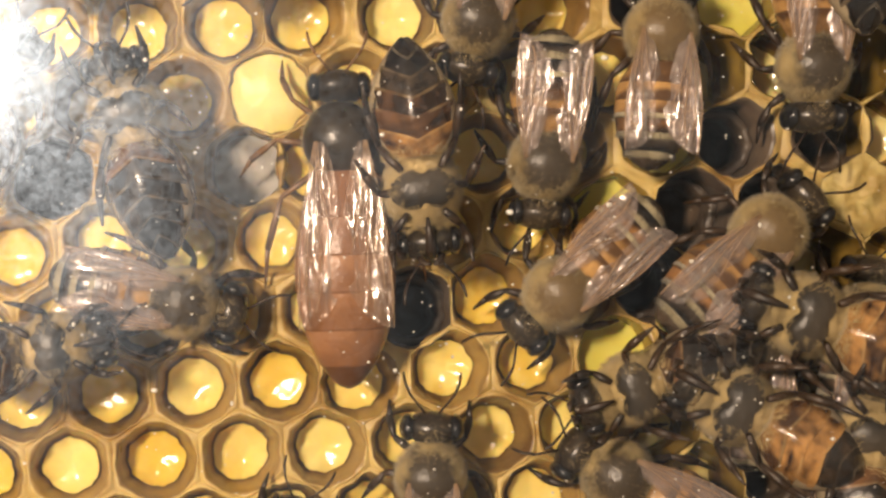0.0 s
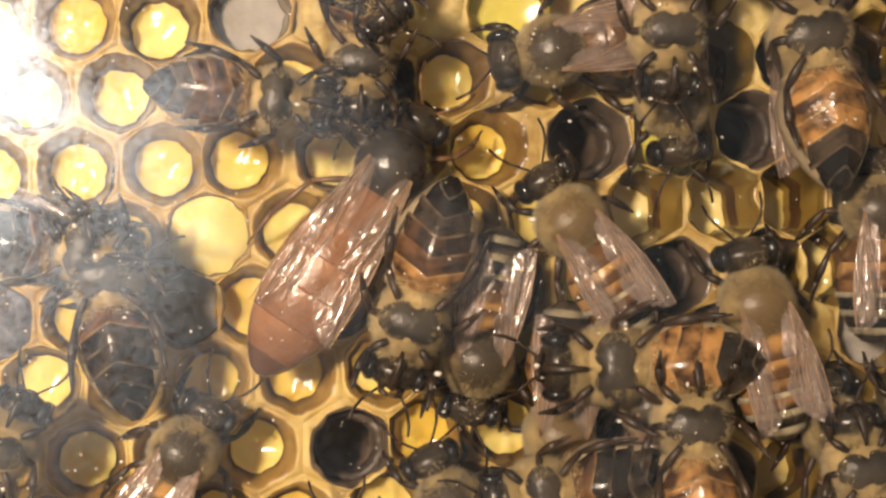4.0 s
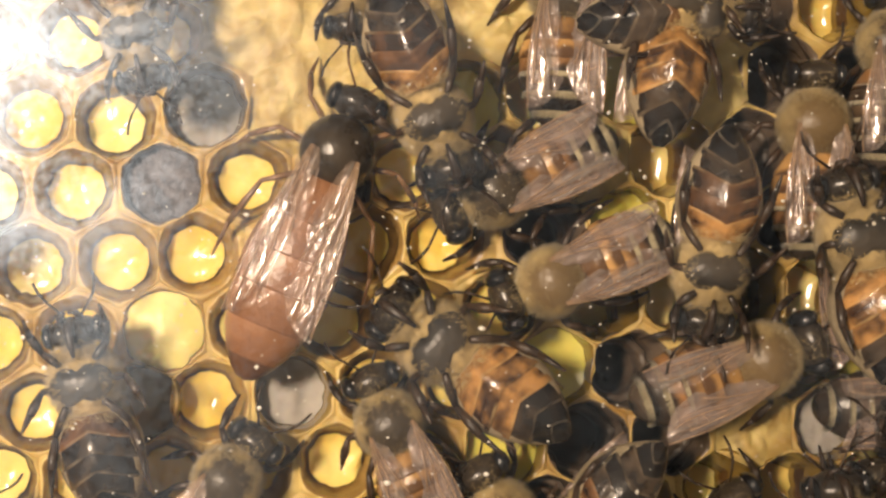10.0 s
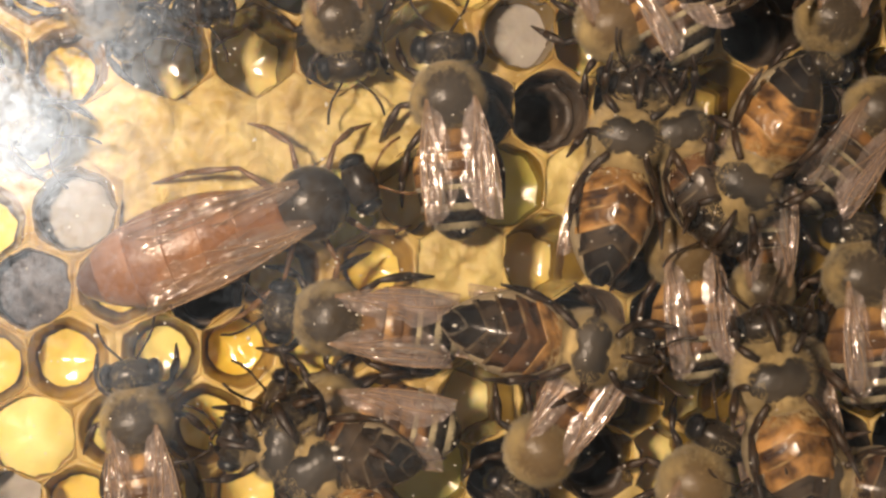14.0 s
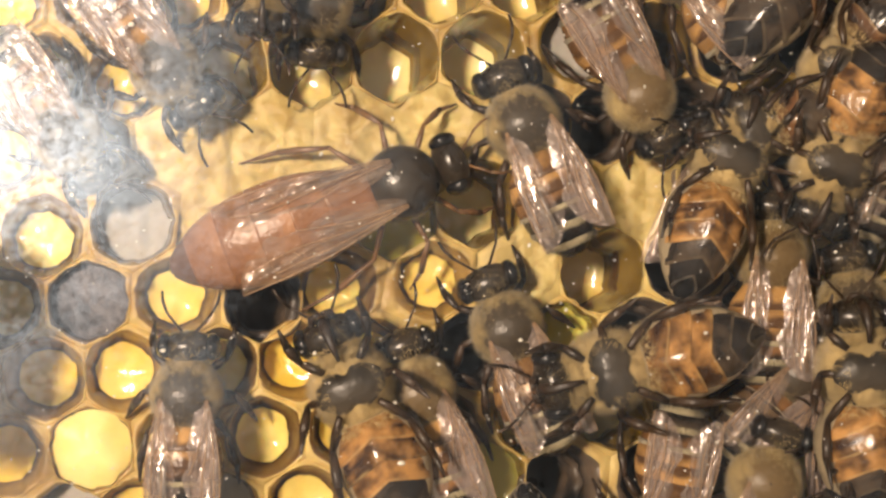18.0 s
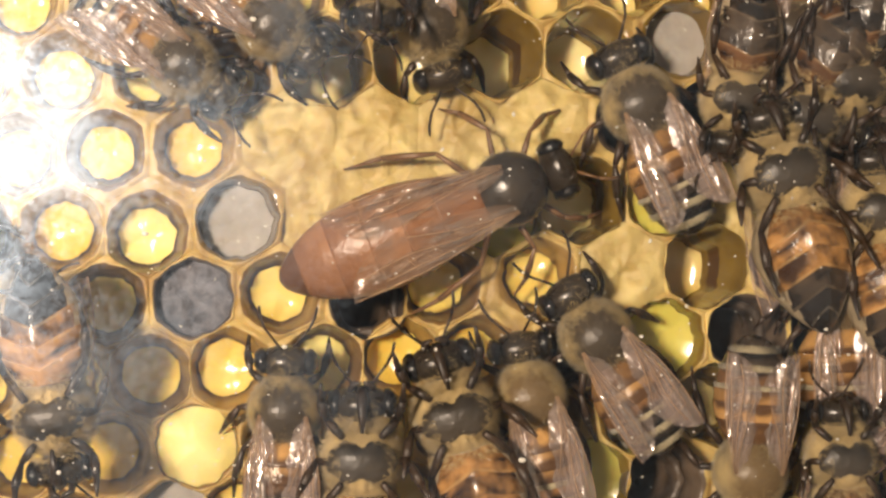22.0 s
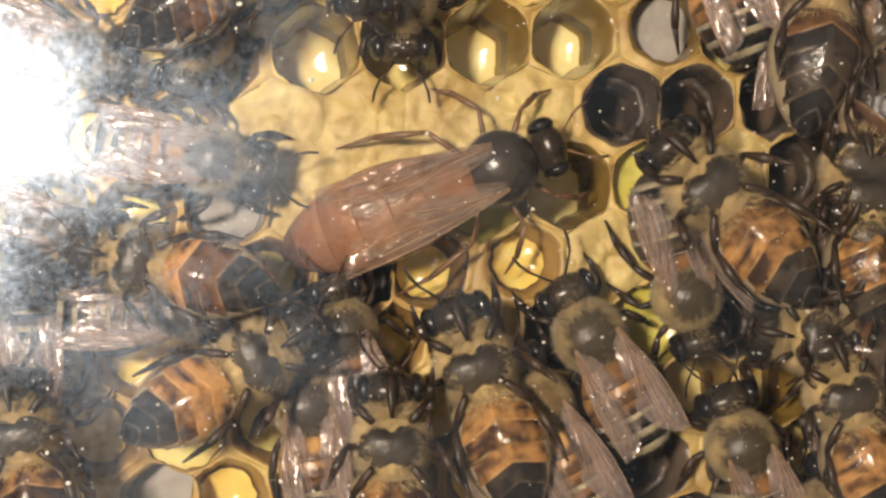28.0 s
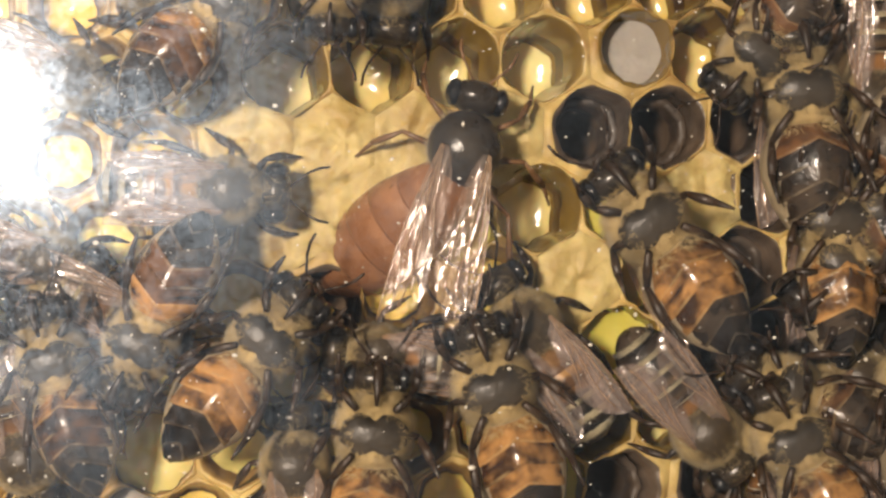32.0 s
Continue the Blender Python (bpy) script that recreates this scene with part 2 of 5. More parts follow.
def glass_material():
    """Clear pane with a film of dust and wax smears that scatters the light's reflection."""
    m = bpy.data.materials.new("hive glass")
    m.use_nodes = True
    nt = m.node_tree
    nt.nodes.remove(nt.nodes["Principled BSDF"])
    tr = nt.nodes.new("ShaderNodeBsdfTransparent")
    tr.inputs["Color"].default_value = (0.97, 0.98, 0.98, 1)
    clear = nt.nodes.new("ShaderNodeBsdfGlossy")
    clear.inputs["Roughness"].default_value = 0.15
    clear.inputs["Color"].default_value = (0.64, 0.80, 1.0, 1)
    film = nt.nodes.new("ShaderNodeBsdfGlossy")
    film.inputs["Roughness"].default_value = 0.30
    film.inputs["Color"].default_value = (0.55, 0.74, 1.0, 1)
    co = nt.nodes.new("ShaderNodeTexCoord")
    n = nt.nodes.new("ShaderNodeTexNoise")
    n.inputs["Scale"].default_value = 2600
    n.inputs["Detail"].default_value = 6
    n.inputs["Roughness"].default_value = 0.75
    n2 = nt.nodes.new("ShaderNodeTexNoise")
    n2.inputs["Scale"].default_value = 160
    n2.inputs["Detail"].default_value = 3
    nt.links.new(co.outputs["Object"], n.inputs["Vector"])
    nt.links.new(co.outputs["Object"], n2.inputs["Vector"])
    mul = nt.nodes.new("ShaderNodeMath")
    mul.operation = "MULTIPLY"
    nt.links.new(n.outputs["Fac"], mul.inputs[0])
    nt.links.new(n2.outputs["Fac"], mul.inputs[1])
    mr = nt.nodes.new("ShaderNodeMapRange")
    mr.inputs["From Min"].default_value = 0.19
    mr.inputs["From Max"].default_value = 0.33
    mr.inputs["To Min"].default_value = 0.004
    mr.inputs["To Max"].default_value = 0.043
    nt.links.new(mul.outputs[0], mr.inputs["Value"])
    m1 = nt.nodes.new("ShaderNodeMixShader")
    m1.inputs["Fac"].default_value = 0.003
    nt.links.new(tr.outputs[0], m1.inputs[1])
    nt.links.new(clear.outputs[0], m1.inputs[2])
    m2 = nt.nodes.new("ShaderNodeMixShader")
    nt.links.new(mr.outputs["Result"], m2.inputs["Fac"])
    nt.links.new(m1.outputs[0], m2.inputs[1])
    nt.links.new(film.outputs[0], m2.inputs[2])
    nt.links.new(m2.outputs[0], nt.nodes["Material Output"].inputs["Surface"])
    return m


GLASS = glass_material()
WOOD = material("hive board", (0.26, 0.16, 0.08), (0.40, 0.27, 0.14), 90, 0.6, 0.8, 0.4, 500)
LAMP_BODY = material("lamp housing", (0.02, 0.02, 0.022), (0.04, 0.04, 0.042), 500, 0.35)


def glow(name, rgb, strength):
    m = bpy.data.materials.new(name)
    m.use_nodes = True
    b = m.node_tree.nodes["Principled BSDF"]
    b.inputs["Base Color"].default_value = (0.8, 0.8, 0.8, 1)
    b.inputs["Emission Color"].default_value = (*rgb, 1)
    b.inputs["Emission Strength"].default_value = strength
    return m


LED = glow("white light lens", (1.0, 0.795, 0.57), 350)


# ---- mesh helpers (millimetres in, metres out) ----
def part(name, bm, mat, parent=None, label="", smooth=True):
    me = bpy.data.meshes.new(name)
    bmesh.ops.recalc_face_normals(bm, faces=bm.faces)
    for v in bm.verts:
        v.co *= MM
    for f in bm.faces:
        f.smooth = smooth
    bm.to_mesh(me)
    bm.free()
    for m in mat if isinstance(mat, (list, tuple)) else [mat]:
        me.materials.append(m)
    ob = new(name, me)
    ob.parent = parent
    if label:
        ob["label"] = label
    return ob


def empty(name):
    ob = new(name)
    ob.empty_display_size = 0.002
    return ob


def rings(bm, loops, close_start=False, close_end=False, slots=None):
    """Skins a list of closed loops of points."""
    made = [[bm.verts.new(p) for p in lp] for lp in loops]
    n = len(made[0])
    for k in range(len(made) - 1):
        for a in range(n):
            f = bm.faces.new((made[k][a], made[k][(a + 1) % n], made[k + 1][(a + 1) % n], made[k + 1][a]))
            if slots:
                f.material_index = slots[k]
    if close_start:
        bm.faces.new(made[0])
    if close_end:
        f = bm.faces.new(made[-1][::-1])
        if slots:
            f.material_index = slots[-1]
    return made


def lump(bm, c, r, seg=16, rows=10, shape=None):
    """An ellipsoid, bent by shape(unit vector) -> factor."""
    loops = []
    for k in range(1, rows):
        th = math.pi * k / rows
        lp = []
        for a in range(seg):
            ph = 2 * math.pi * a / seg
            u = Vector((math.sin(th) * math.cos(ph), math.cos(th), math.sin(th) * math.sin(ph)))
            f = shape(u) if shape else 1.0
            lp.append(Vector((c[0] + r[0] * u.x * f, c[1] + r[1] * u.y * f, c[2] + r[2] * u.z * f)))
        loops.append(lp)
    made = rings(bm, loops)
    for lp, s in ((made[0], 1), (made[-1], -1)):
        f = shape(Vector((0, s, 0))) if shape else 1.0
        tip = bm.verts.new((c[0], c[1] + s * r[1] * f, c[2]))
        for a in range(seg):
            bm.faces.new((lp[a], lp[(a + 1) % seg], tip))


def tube(bm, pts, radii, seg=6):
    loops = []
    for k, p in enumerate(pts):
        p = Vector(p)
        d = (Vector(pts[min(k + 1, len(pts) - 1)]) - Vector(pts[max(k - 1, 0)])).normalized()
        side = d.cross(Vector((0.13, 0.21, 0.97))).normalized()
        up = side.cross(d)
        loops.append([p + (side * math.cos(2 * math.pi * a / seg) + up * math.sin(2 * math.pi * a / seg)) * radii[k]
                      for a in range(seg)])
    rings(bm, loops, True, True)


# ---- the comb ----
COMB_LIMIT = (-40.0, 42.0, -37.0, 29.0)
SHIFT = {(-3, 0): (-0.6, 0.1), (-5, 2): (1.3, 0.2), (-7, 3): (0.2, 0.6), (-4, 4): (0.7, -0.5), (-5, 5): (-0.4, -0.5), (1, 1): (1.4, 0.2), (2, 1): (0.9, 0.3), (2, 2): (1.2, 0.1), (0, 2): (0.7, 0.6), (1, 4): (0.9, 0.8), (-1, -1): (0.2, -0.9), (-1, 0): (-0.7, 0.1), (1, -2): (0.3, -0.7), (-3, -2): (-0.2, -0.6), (0, 0): (-1.2, -0.2), (4, 2): (-1.2, -0.1), (5, -2): (-1.2, 0.1), (4, 1): (-0.9, -0.7), (-1, -3): (0.9, 0.5), (0, -1): (-0.8, -0.2), (-1, -4): (-0.7, -0.7), (0, -3): (1.1, 0.3), (4, -4): (0.8, 0.5), (3, -3): (0.8, 0.3)}


def cell_centre(i, j):
    u, v = i / 5, j / 5
    x = 3.09 + 26.38 * u + 13.18 * v + 0.05 * u * u - 0.34 * u * v + 0.29 * v * v
    z = -1.57 + 1.675 * u - 21.77 * v + 0.06 * u * u + 0.25 * u * v + 0.71 * v * v
    dx, dz = SHIFT.get((i, j), (0, 0))
    return Vector((x + dx, 0, z + dz))


# what each cell holds, row by row: n nectar, h honey, g pale nectar, d empty and dark, c capped,
# b heaped pollen, f dark pollen, l brood
ROWS = {-5: (1, "hhhhhh"), -4: (-1, "nhhhhlh"), -3: (-3, "nnccccdddh"), -2: (-4, "nnlccghgcdd"), -1: (-4, "nfndnnchd"),
        0: (-5, "nnnnnndgdd"), 1: (-6, "nnbnnnnhhhh"), 2: (-7, "fnlnlnngddhg"), 3: (-8, "nnnnnnngddcl"),
        4: (-7, "nnndnndhhhh"), 5: (-8, "nnnnnng"), 6: (-9, "nnnnnn")}
NEIGHBOURS = ((1, 0), (1, -1), (0, -1), (-1, 0), (-1, 1), (0, 1))
LEAN = Vector((-0.13, 1.0, -0.06))
STEEP = Vector((-0.19, 1.0, -0.11))
FILL_DEPTH = {"n": 1.9, "h": 4.5, "g": 1.2, "d": 7.0, "c": 0.0, "b": 0.35, "f": 0.9, "l": 1.7}
RADIUS = {"n": 2.30, "h": 2.62, "g": 2.45, "d": 2.46, "c": 2.3, "b": 2.45, "f": 2.4, "l": 2.4}


def cell_kind(i, j, x):
    first, row = ROWS.get(j, (0, ""))
    if 0 <= i - first < len(row):
        return row[i - first]
    return "n" if x < 8 else random.choice("dhhd")


def hex_outline(i, j, n=6):
    c = cell_centre(i, j)
    near = [cell_centre(i + a, j + b) for a, b in NEIGHBOURS]
    corners = [(c + near[k] + near[(k + 1) % 6]) / 3 for k in range(6)]
    out = []
    for k in range(6):
        a, b = corners[k], corners[(k + 1) % 6]
        out += [a.lerp(b, s / n) for s in range(n)]
    return c, out


def wobble(p, amount, size):
    return amount * noise.noise(Vector(p) / size)


def cell_piece(i, j, kind, comb):
    c, edge = hex_outline(i, j)
    r = RADIUS[kind] * random.uniform(0.96, 1.04)
    depth = FILL_DEPTH[kind] * (random.uniform(0.8, 1.2) if kind in "nhg" else 1)
    dirs = [(p - c).normalized() for p in edge]
    lean = STEEP if kind == "h" else LEAN
    bm = bmesh.new()
    if kind == "c":
        loops = []
        for s, lift in ((1.0, 0.0), (0.93, -0.05), (0.82, -0.12), (0.7, -0.18), (0.57, -0.2), (0.43, -0.2), (0.3, -0.18), (0.17, -0.15), (0.06, -0.13)):
            loops.append([c + (p - c) * s + Vector((0, lift + wobble(c + (p - c) * s, 0.55, 1.3) + wobble(c + (p - c) * s, 0.3, 0.5), 0))
                          for p in edge])
        rings(bm, loops, close_end=True)
        part("capped_cell", bm, CAP, comb, "capped cell of pale wrinkled wax")
        return
    ragged = [r * (1 + wobble(c + d * 9, 0.10, 3.0) + random.uniform(-0.018, 0.018)) for d in dirs]
    loops, slots = [], []
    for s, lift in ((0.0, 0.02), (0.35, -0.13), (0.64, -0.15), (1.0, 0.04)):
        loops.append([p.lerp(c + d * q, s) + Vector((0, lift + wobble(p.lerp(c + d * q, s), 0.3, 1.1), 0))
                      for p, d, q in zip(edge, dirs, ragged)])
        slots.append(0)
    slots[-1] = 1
    reach = max(depth, 0.6) + 0.5
    taper = {"n": 0.30, "h": 0.26, "g": 0.05, "d": 0.12, "l": 0.12}.get(kind, 0.02)
    # below the rounded rim the cell keeps its six sides
    mean = sum((p - c).length for p in edge) / len(edge)
    sides = {"h": 1.0, "d": 0.3}.get(kind, 0.0)
    angular = [1 + sides * ((p - c).length / mean - 1) for p in edge]
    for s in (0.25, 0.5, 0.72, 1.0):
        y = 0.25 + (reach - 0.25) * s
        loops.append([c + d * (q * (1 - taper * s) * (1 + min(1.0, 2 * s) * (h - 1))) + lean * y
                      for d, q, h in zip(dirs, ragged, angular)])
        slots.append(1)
    # in honey cells the wall has a darker ring just above the fill
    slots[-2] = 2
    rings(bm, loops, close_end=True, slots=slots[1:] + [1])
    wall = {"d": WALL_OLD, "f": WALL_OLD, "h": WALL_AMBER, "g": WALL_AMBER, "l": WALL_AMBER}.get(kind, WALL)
    cell = part("cell", bm, [WAX, wall, DARK_RING if kind == "h" else wall], comb)
    if kind == "d":
        # the rim of an old cocoon lining stands inside
        bm = bmesh.new()
        loops = []
        for f, y in ((0.93, 2.3), (0.80, 2.15), (0.70, 2.5), (0.68, 3.6)):
            loops.append([c + d * (q * f * (1 + wobble(c + d * 7, 0.06, 1.5))) + lean * (y + wobble(c + d * 5, 0.25, 1.6)) for d, q in zip(dirs, ragged)])
        rings(bm, loops)
        part("cocoon_lining", bm, LINING, cell, "dull brown cocoon lining")
        return
    # what fills it
    bm = bmesh.new()
    loops = []
    full = min(ragged) * 0.3 + sum(ragged) / len(ragged) * 0.7
    for s in (1.0, 0.88, 0.7, 0.45, 0.2):
        lp = []
        for d, q, h in zip(dirs, ragged, angular):
            y = depth
            if kind in "nh":
                y += 0.25 * (1 - s) - 0.3 * s ** 6
            elif kind == "g":
                y += 0.5 * (1 - s * s)
            elif kind == "b":
                y -= 0.75 * (1 - s * s)
            elif kind == "f":
                y += random.uniform(-0.10, 0.10)
            elif kind == "l":
                y += 0.15 * (1 - s) + wobble(c + d * q * s, 0.12, 0.6)
            p = c + d * (q * s * h * (1 - taper * 0.85)) + lean * y
            if kind in "nb":
                p += Vector((0, wobble(p, 0.3, 1.1), 0))
            lp.append(p)
        loops.append(lp)
    rings(bm, loops, close_end=True)
    filling = {"n": ("nectar", NECTAR), "h": ("honey", HONEY), "g": ("nectar", GREEN), "b": ("pollen", POLLEN),
               "f": ("pollen", BREAD), "l": ("brood_food", BROOD)}[kind]
    fill = part(filling[0], bm, filling[1], cell)
    return fill


def build_comb():
    comb = tagged(empty("honeycomb"), "yellow wax honeycomb with open, filled and capped cells", "honeycomb", kind="structure")
    for j in range(-9, 10):
        for i in range(-16, 17):
            p = cell_centre(i, j)
            if COMB_LIMIT[0] < p.x < COMB_LIMIT[1] and COMB_LIMIT[2] < p.z < COMB_LIMIT[3]:
                cell_piece(i, j, cell_kind(i, j, p.x), comb)
    bm = bmesh.new()
    slab(bm, (-44, 11.6, -42), (46, 13.0, 34))
    part("midrib", bm, WALL_OLD, comb, "dark wax midrib behind the cells", smooth=False)
    return comb


def slab(bm, lo, hi, bevel=0.0):
    m = bmesh.ops.create_cube(bm, size=1)
    for v in m["verts"]:
        v.co = Vector([lo[k] + (v.co[k] + 0.5) * (hi[k] - lo[k]) for k in range(3)])
    if bevel:
        bmesh.ops.bevel(bm, geom=bm.edges[:], offset=bevel, segments=2, affect="EDGES")


def build_hive():
    bm = bmesh.new()
    slab(bm, (-47.9, -14.0, -43.9), (49.9, -11.0, 35.9))
    pane = part("window_1", bm, GLASS, smooth=False)
    tagged(pane, "dusty clear glass pane in front of the comb", "window", kind="structure")
    pane.visible_shadow = False
    for name, lo, hi in (("wall_west", (-54, -16, -50), (-48, 16, 42)), ("wall_east", (50, -16, -50), (56, 16, 42)),
                         ("wall_south", (-48, -16, -50), (50, 16, -44)), ("wall_north", (-48, -16, 36), (50, 16, 42)),
                         ("wall_back", (-54, 16.1, -50), (56, 20, 42))):
        bm = bmesh.new()
        slab(bm, lo, hi, 0.4)
        tagged(part(name, bm, WOOD, smooth=False), "plain wooden board of the hive", "wall", kind="structure")


def build_flecks():
    """Crumbs of wax and dust on the inner face of the pane; many are pale specks standing in for glints."""
    bm = bmesh.new()
    for k in range(1300):
        r = random.uniform(0.025, 0.07) if k % 12 else random.uniform(0.08, 0.16)
        p = Vector((random.uniform(-36, 38), -10.98 + 0.5 * r, random.uniform(-34, 24)))
        lump(bm, p, (r * random.uniform(0.6, 1.6), r * 0.5, r), 6, 4)
    tagged(part("dust", bm, CRUMB_GLINT), "tiny pale crumbs of wax, dust and painted glints on the glass", "dust", kind="stuff")


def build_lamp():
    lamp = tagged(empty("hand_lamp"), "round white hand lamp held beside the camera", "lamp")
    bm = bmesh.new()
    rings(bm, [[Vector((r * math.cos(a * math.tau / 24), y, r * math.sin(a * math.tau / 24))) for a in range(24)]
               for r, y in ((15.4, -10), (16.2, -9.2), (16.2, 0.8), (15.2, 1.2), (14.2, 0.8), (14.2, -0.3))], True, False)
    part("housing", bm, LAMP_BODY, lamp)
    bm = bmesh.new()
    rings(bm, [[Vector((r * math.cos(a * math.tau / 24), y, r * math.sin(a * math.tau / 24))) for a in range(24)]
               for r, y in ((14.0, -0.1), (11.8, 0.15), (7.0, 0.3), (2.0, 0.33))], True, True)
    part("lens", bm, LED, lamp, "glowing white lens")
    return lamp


# ---- bees ----
def hair(bm, c, r, count, length, thick, keep):
    """Short stiff hairs standing off an ellipsoid."""
    done = 0
    while done < count:
        u = Vector((random.gauss(0, 1), random.gauss(0, 1), random.gauss(0, 1))).normalized()
        if not keep(u):
            continue
        done += 1
        p = Vector((c[0] + r[0] * u.x, c[1] + r[1] * u.y, c[2] + r[2] * u.z)) * 1.0
        d = (u + Vector((random.gauss(0, 0.3), random.gauss(0, 0.3) - 0.35, random.gauss(0, 0.3)))).normalized()
        s = d.cross(Vector((random.random() + 0.01, random.random(), random.random()))).normalized() * thick
        q = p - u * 0.1
        w = d.cross(s).normalized() * thick
        a = [bm.verts.new(q + s), bm.verts.new(q - s * 0.5 + w * 0.87), bm.verts.new(q - s * 0.5 - w * 0.87)]
        t = bm.verts.new(p + d * length * random.uniform(0.6, 1.3))
        for k in range(3):
            bm.faces.new((a[k], a[(k + 1) % 3], t))


def wing(name, parent, root, length, width, turn, lift, side, mat=None):
    """One membrane with its veins; root is where it joins the thorax."""
    def point(s, w):
        # s along, w across from the outer edge to the inner one
        wide = width * min(1.0, s * 1.5 + 0.10) ** 0.7 * max(0.0, 1 - s ** 4.6) ** 0.6
        x = 0.55 * math.sin(math.pi * s * 0.85) + 0.15 - wide * w
        y = -length * s
        z = lift * s + 0.10 * math.sin(w * 9 + s * 4) * s + 0.35 * math.sin(s * math.pi) * (0.35 - abs(w - 0.4))
        a = radians(turn)
        v = Vector((x * math.cos(a) - y * math.sin(a), x * math.sin(a) + y * math.cos(a), z))
        v.x *= side
        return Vector(root) + v
    bm = bmesh.new()
    grid = [[bm.verts.new(point(1 - (1 - s / 14) ** 1.6, w / 6)) for w in range(7)] for s in range(15)]
    for a in range(14):
        for b in range(6):
            bm.faces.new((grid[a][b], grid[a + 1][b], grid[a + 1][b + 1], grid[a][b + 1]))
    w = part(name, bm, mat or WING, parent, "clear brownish wing membrane")
    bm = bmesh.new()
    up = Vector((0, 0, 0.02))
    for line in ([(s / 10, 0.02) for s in range(11)], [(s / 10, 0.12 + 0.10 * s / 10) for s in range(9)],
                 [(s / 10, 0.2 + 0.42 * s / 10) for s in range(10)], [(s / 10, 0.3 + 0.8 * s / 10) for s in range(7)],
                 [(0.45, 0.15), (0.5, 0.4)], [(0.62, 0.18), (0.66, 0.45)], [(0.3, 0.3), (0.36, 0.55)], [(0.78, 0.2), (0.8, 0.52)]):
        tube(bm, [point(s, v) + up for s, v in line], [0.03 if len(line) > 2 else 0.016] * len(line), 4)
    part("veins", bm, VEIN, w)
    return w


def leg(parent, hip, knee, ankle, foot, mat, fat):
    bm = bmesh.new()
    mid = [Vector(hip).lerp(Vector(knee), 0.5) + Vector((0, 0, 0.1))]
    tube(bm, [hip, mid[0], knee], [0.24 * fat, 0.34 * fat, 0.22 * fat])
    tube(bm, [knee, Vector(knee).lerp(Vector(ankle), 0.6), ankle], [0.2 * fat, 0.36 * fat, 0.3 * fat])
    tube(bm, [ankle, Vector(ankle).lerp(Vector(foot), 0.45), foot], [0.26 * fat, 0.2 * fat, 0.09 * fat])
    return part("leg", bm, mat, parent)


def antenna(parent, root, side, mat):
    bm = bmesh.new()
    x, y, z = root
    tube(bm, [(x, y, z), (x + side * 0.8, y + 1.0, z + 0.25), (x + side * 1.0, y + 1.25, z + 0.2)], [0.08, 0.075, 0.085])
    tube(bm, [(x + side * 1.0, y + 1.25, z + 0.2), (x + side * 1.3, y + 1.9, z - 0.1), (x + side * 1.4, y + 2.5, z - 0.4)], [0.085, 0.095, 0.08])
    return part("antenna", bm, mat, parent)


def abdomen(parent, y0, y1, radius, squash, plates, bands, seg=22, blunt=(2.0, 0.85), lip=0.035, peak=0.35, waist=0.6):
    """Overlapping plates along the body, each a piece, pale hair bands at their edges."""
    n = len(plates)
    length = y1 - y0

    def rad(s):
        if s < peak:
            return radius * (waist + (1 - waist) * math.sin(math.pi / 2 * s / peak))
        return radius * max(0.0, 1 - ((s - peak) / (1.01 - peak)) ** blunt[0]) ** blunt[1]

    def loop(s, grow, droop=0.5):
        r = rad(s) * grow
        y = y0 + length * s
        return [Vector((r * math.cos(a * math.tau / seg), y, r * squash * math.sin(a * math.tau / seg) - droop * s * s))
                for a in range(seg)]
    for k, mat in enumerate(plates):
        a, b = k / n, (k + 1) / n
        bm = bmesh.new()
        over = 0.06 if k < n - 1 else 0.0
        b2 = min(b + over, 0.985)
        loops = [loop(a + (b2 - a) * s, 1.0 + lip * s) for s in (0.0, 0.2, 0.4, 0.55, 0.7, 0.83, 0.95)]
        loops.append(loop(b2, 1.0))
        if k == n - 1:
            loops.append(loop(0.999, 0.35))
        rings(bm, loops, k == 0, True)
        bar = bm.verts.layers.float.new("bar")
        for v in bm.verts:
            s = (v.co.y - y0) / length
            around = min(1.0, abs(v.co.x) / max(0.05, rad(min(0.97, s))))
            # the dark hind edge dips forward along the middle
            v[bar] = (s - a) / (b - a) - (0.42 if v.co.z < 0 else 0.2) * around ** 1.4 + 0.10 * (1 - around) ** 3
        part("abdomen_plate", bm, mat, parent)
        if bands[k]:
            bm = bmesh.new()
            for a2 in range(1700):
                t = random.random() * math.tau
                s0 = a + (b - a) * (0.02 + bands[k] * 2.0 * random.random())
                lp = loop(s0, 1.03)
                n2 = int(t / math.tau * seg)
                p = lp[n2].lerp(lp[(n2 + 1) % seg], random.random())
                if p.z < -0.25 * radius:
                    continue
                q = p + Vector((p.x * 0.04, -0.3, p.z * 0.04))
                w = Vector((-p.z, 0, p.x)).normalized() * 0.021
                bm.faces.new([bm.verts.new(v) for v in (p - w, p + w, q)])
            if k > 2:
                for a2 in range(520):
                    n2 = random.randrange(seg)
                    lp = loop(a + (b - a) * random.uniform(0.02, 0.1), 1.03)
                    p = lp[n2].lerp(lp[(n2 + 1) % seg], random.random())
                    q = p + Vector((p.x * 0.03, -0.2, p.z * 0.03))
                    w = Vector((-p.z, 0, p.x)).normalized() * 0.014
                    bm.faces.new([bm.verts.new(v) for v in (p - w, p + w, q)])
            part("hair_band", bm, BAND, parent, "pale hair band")


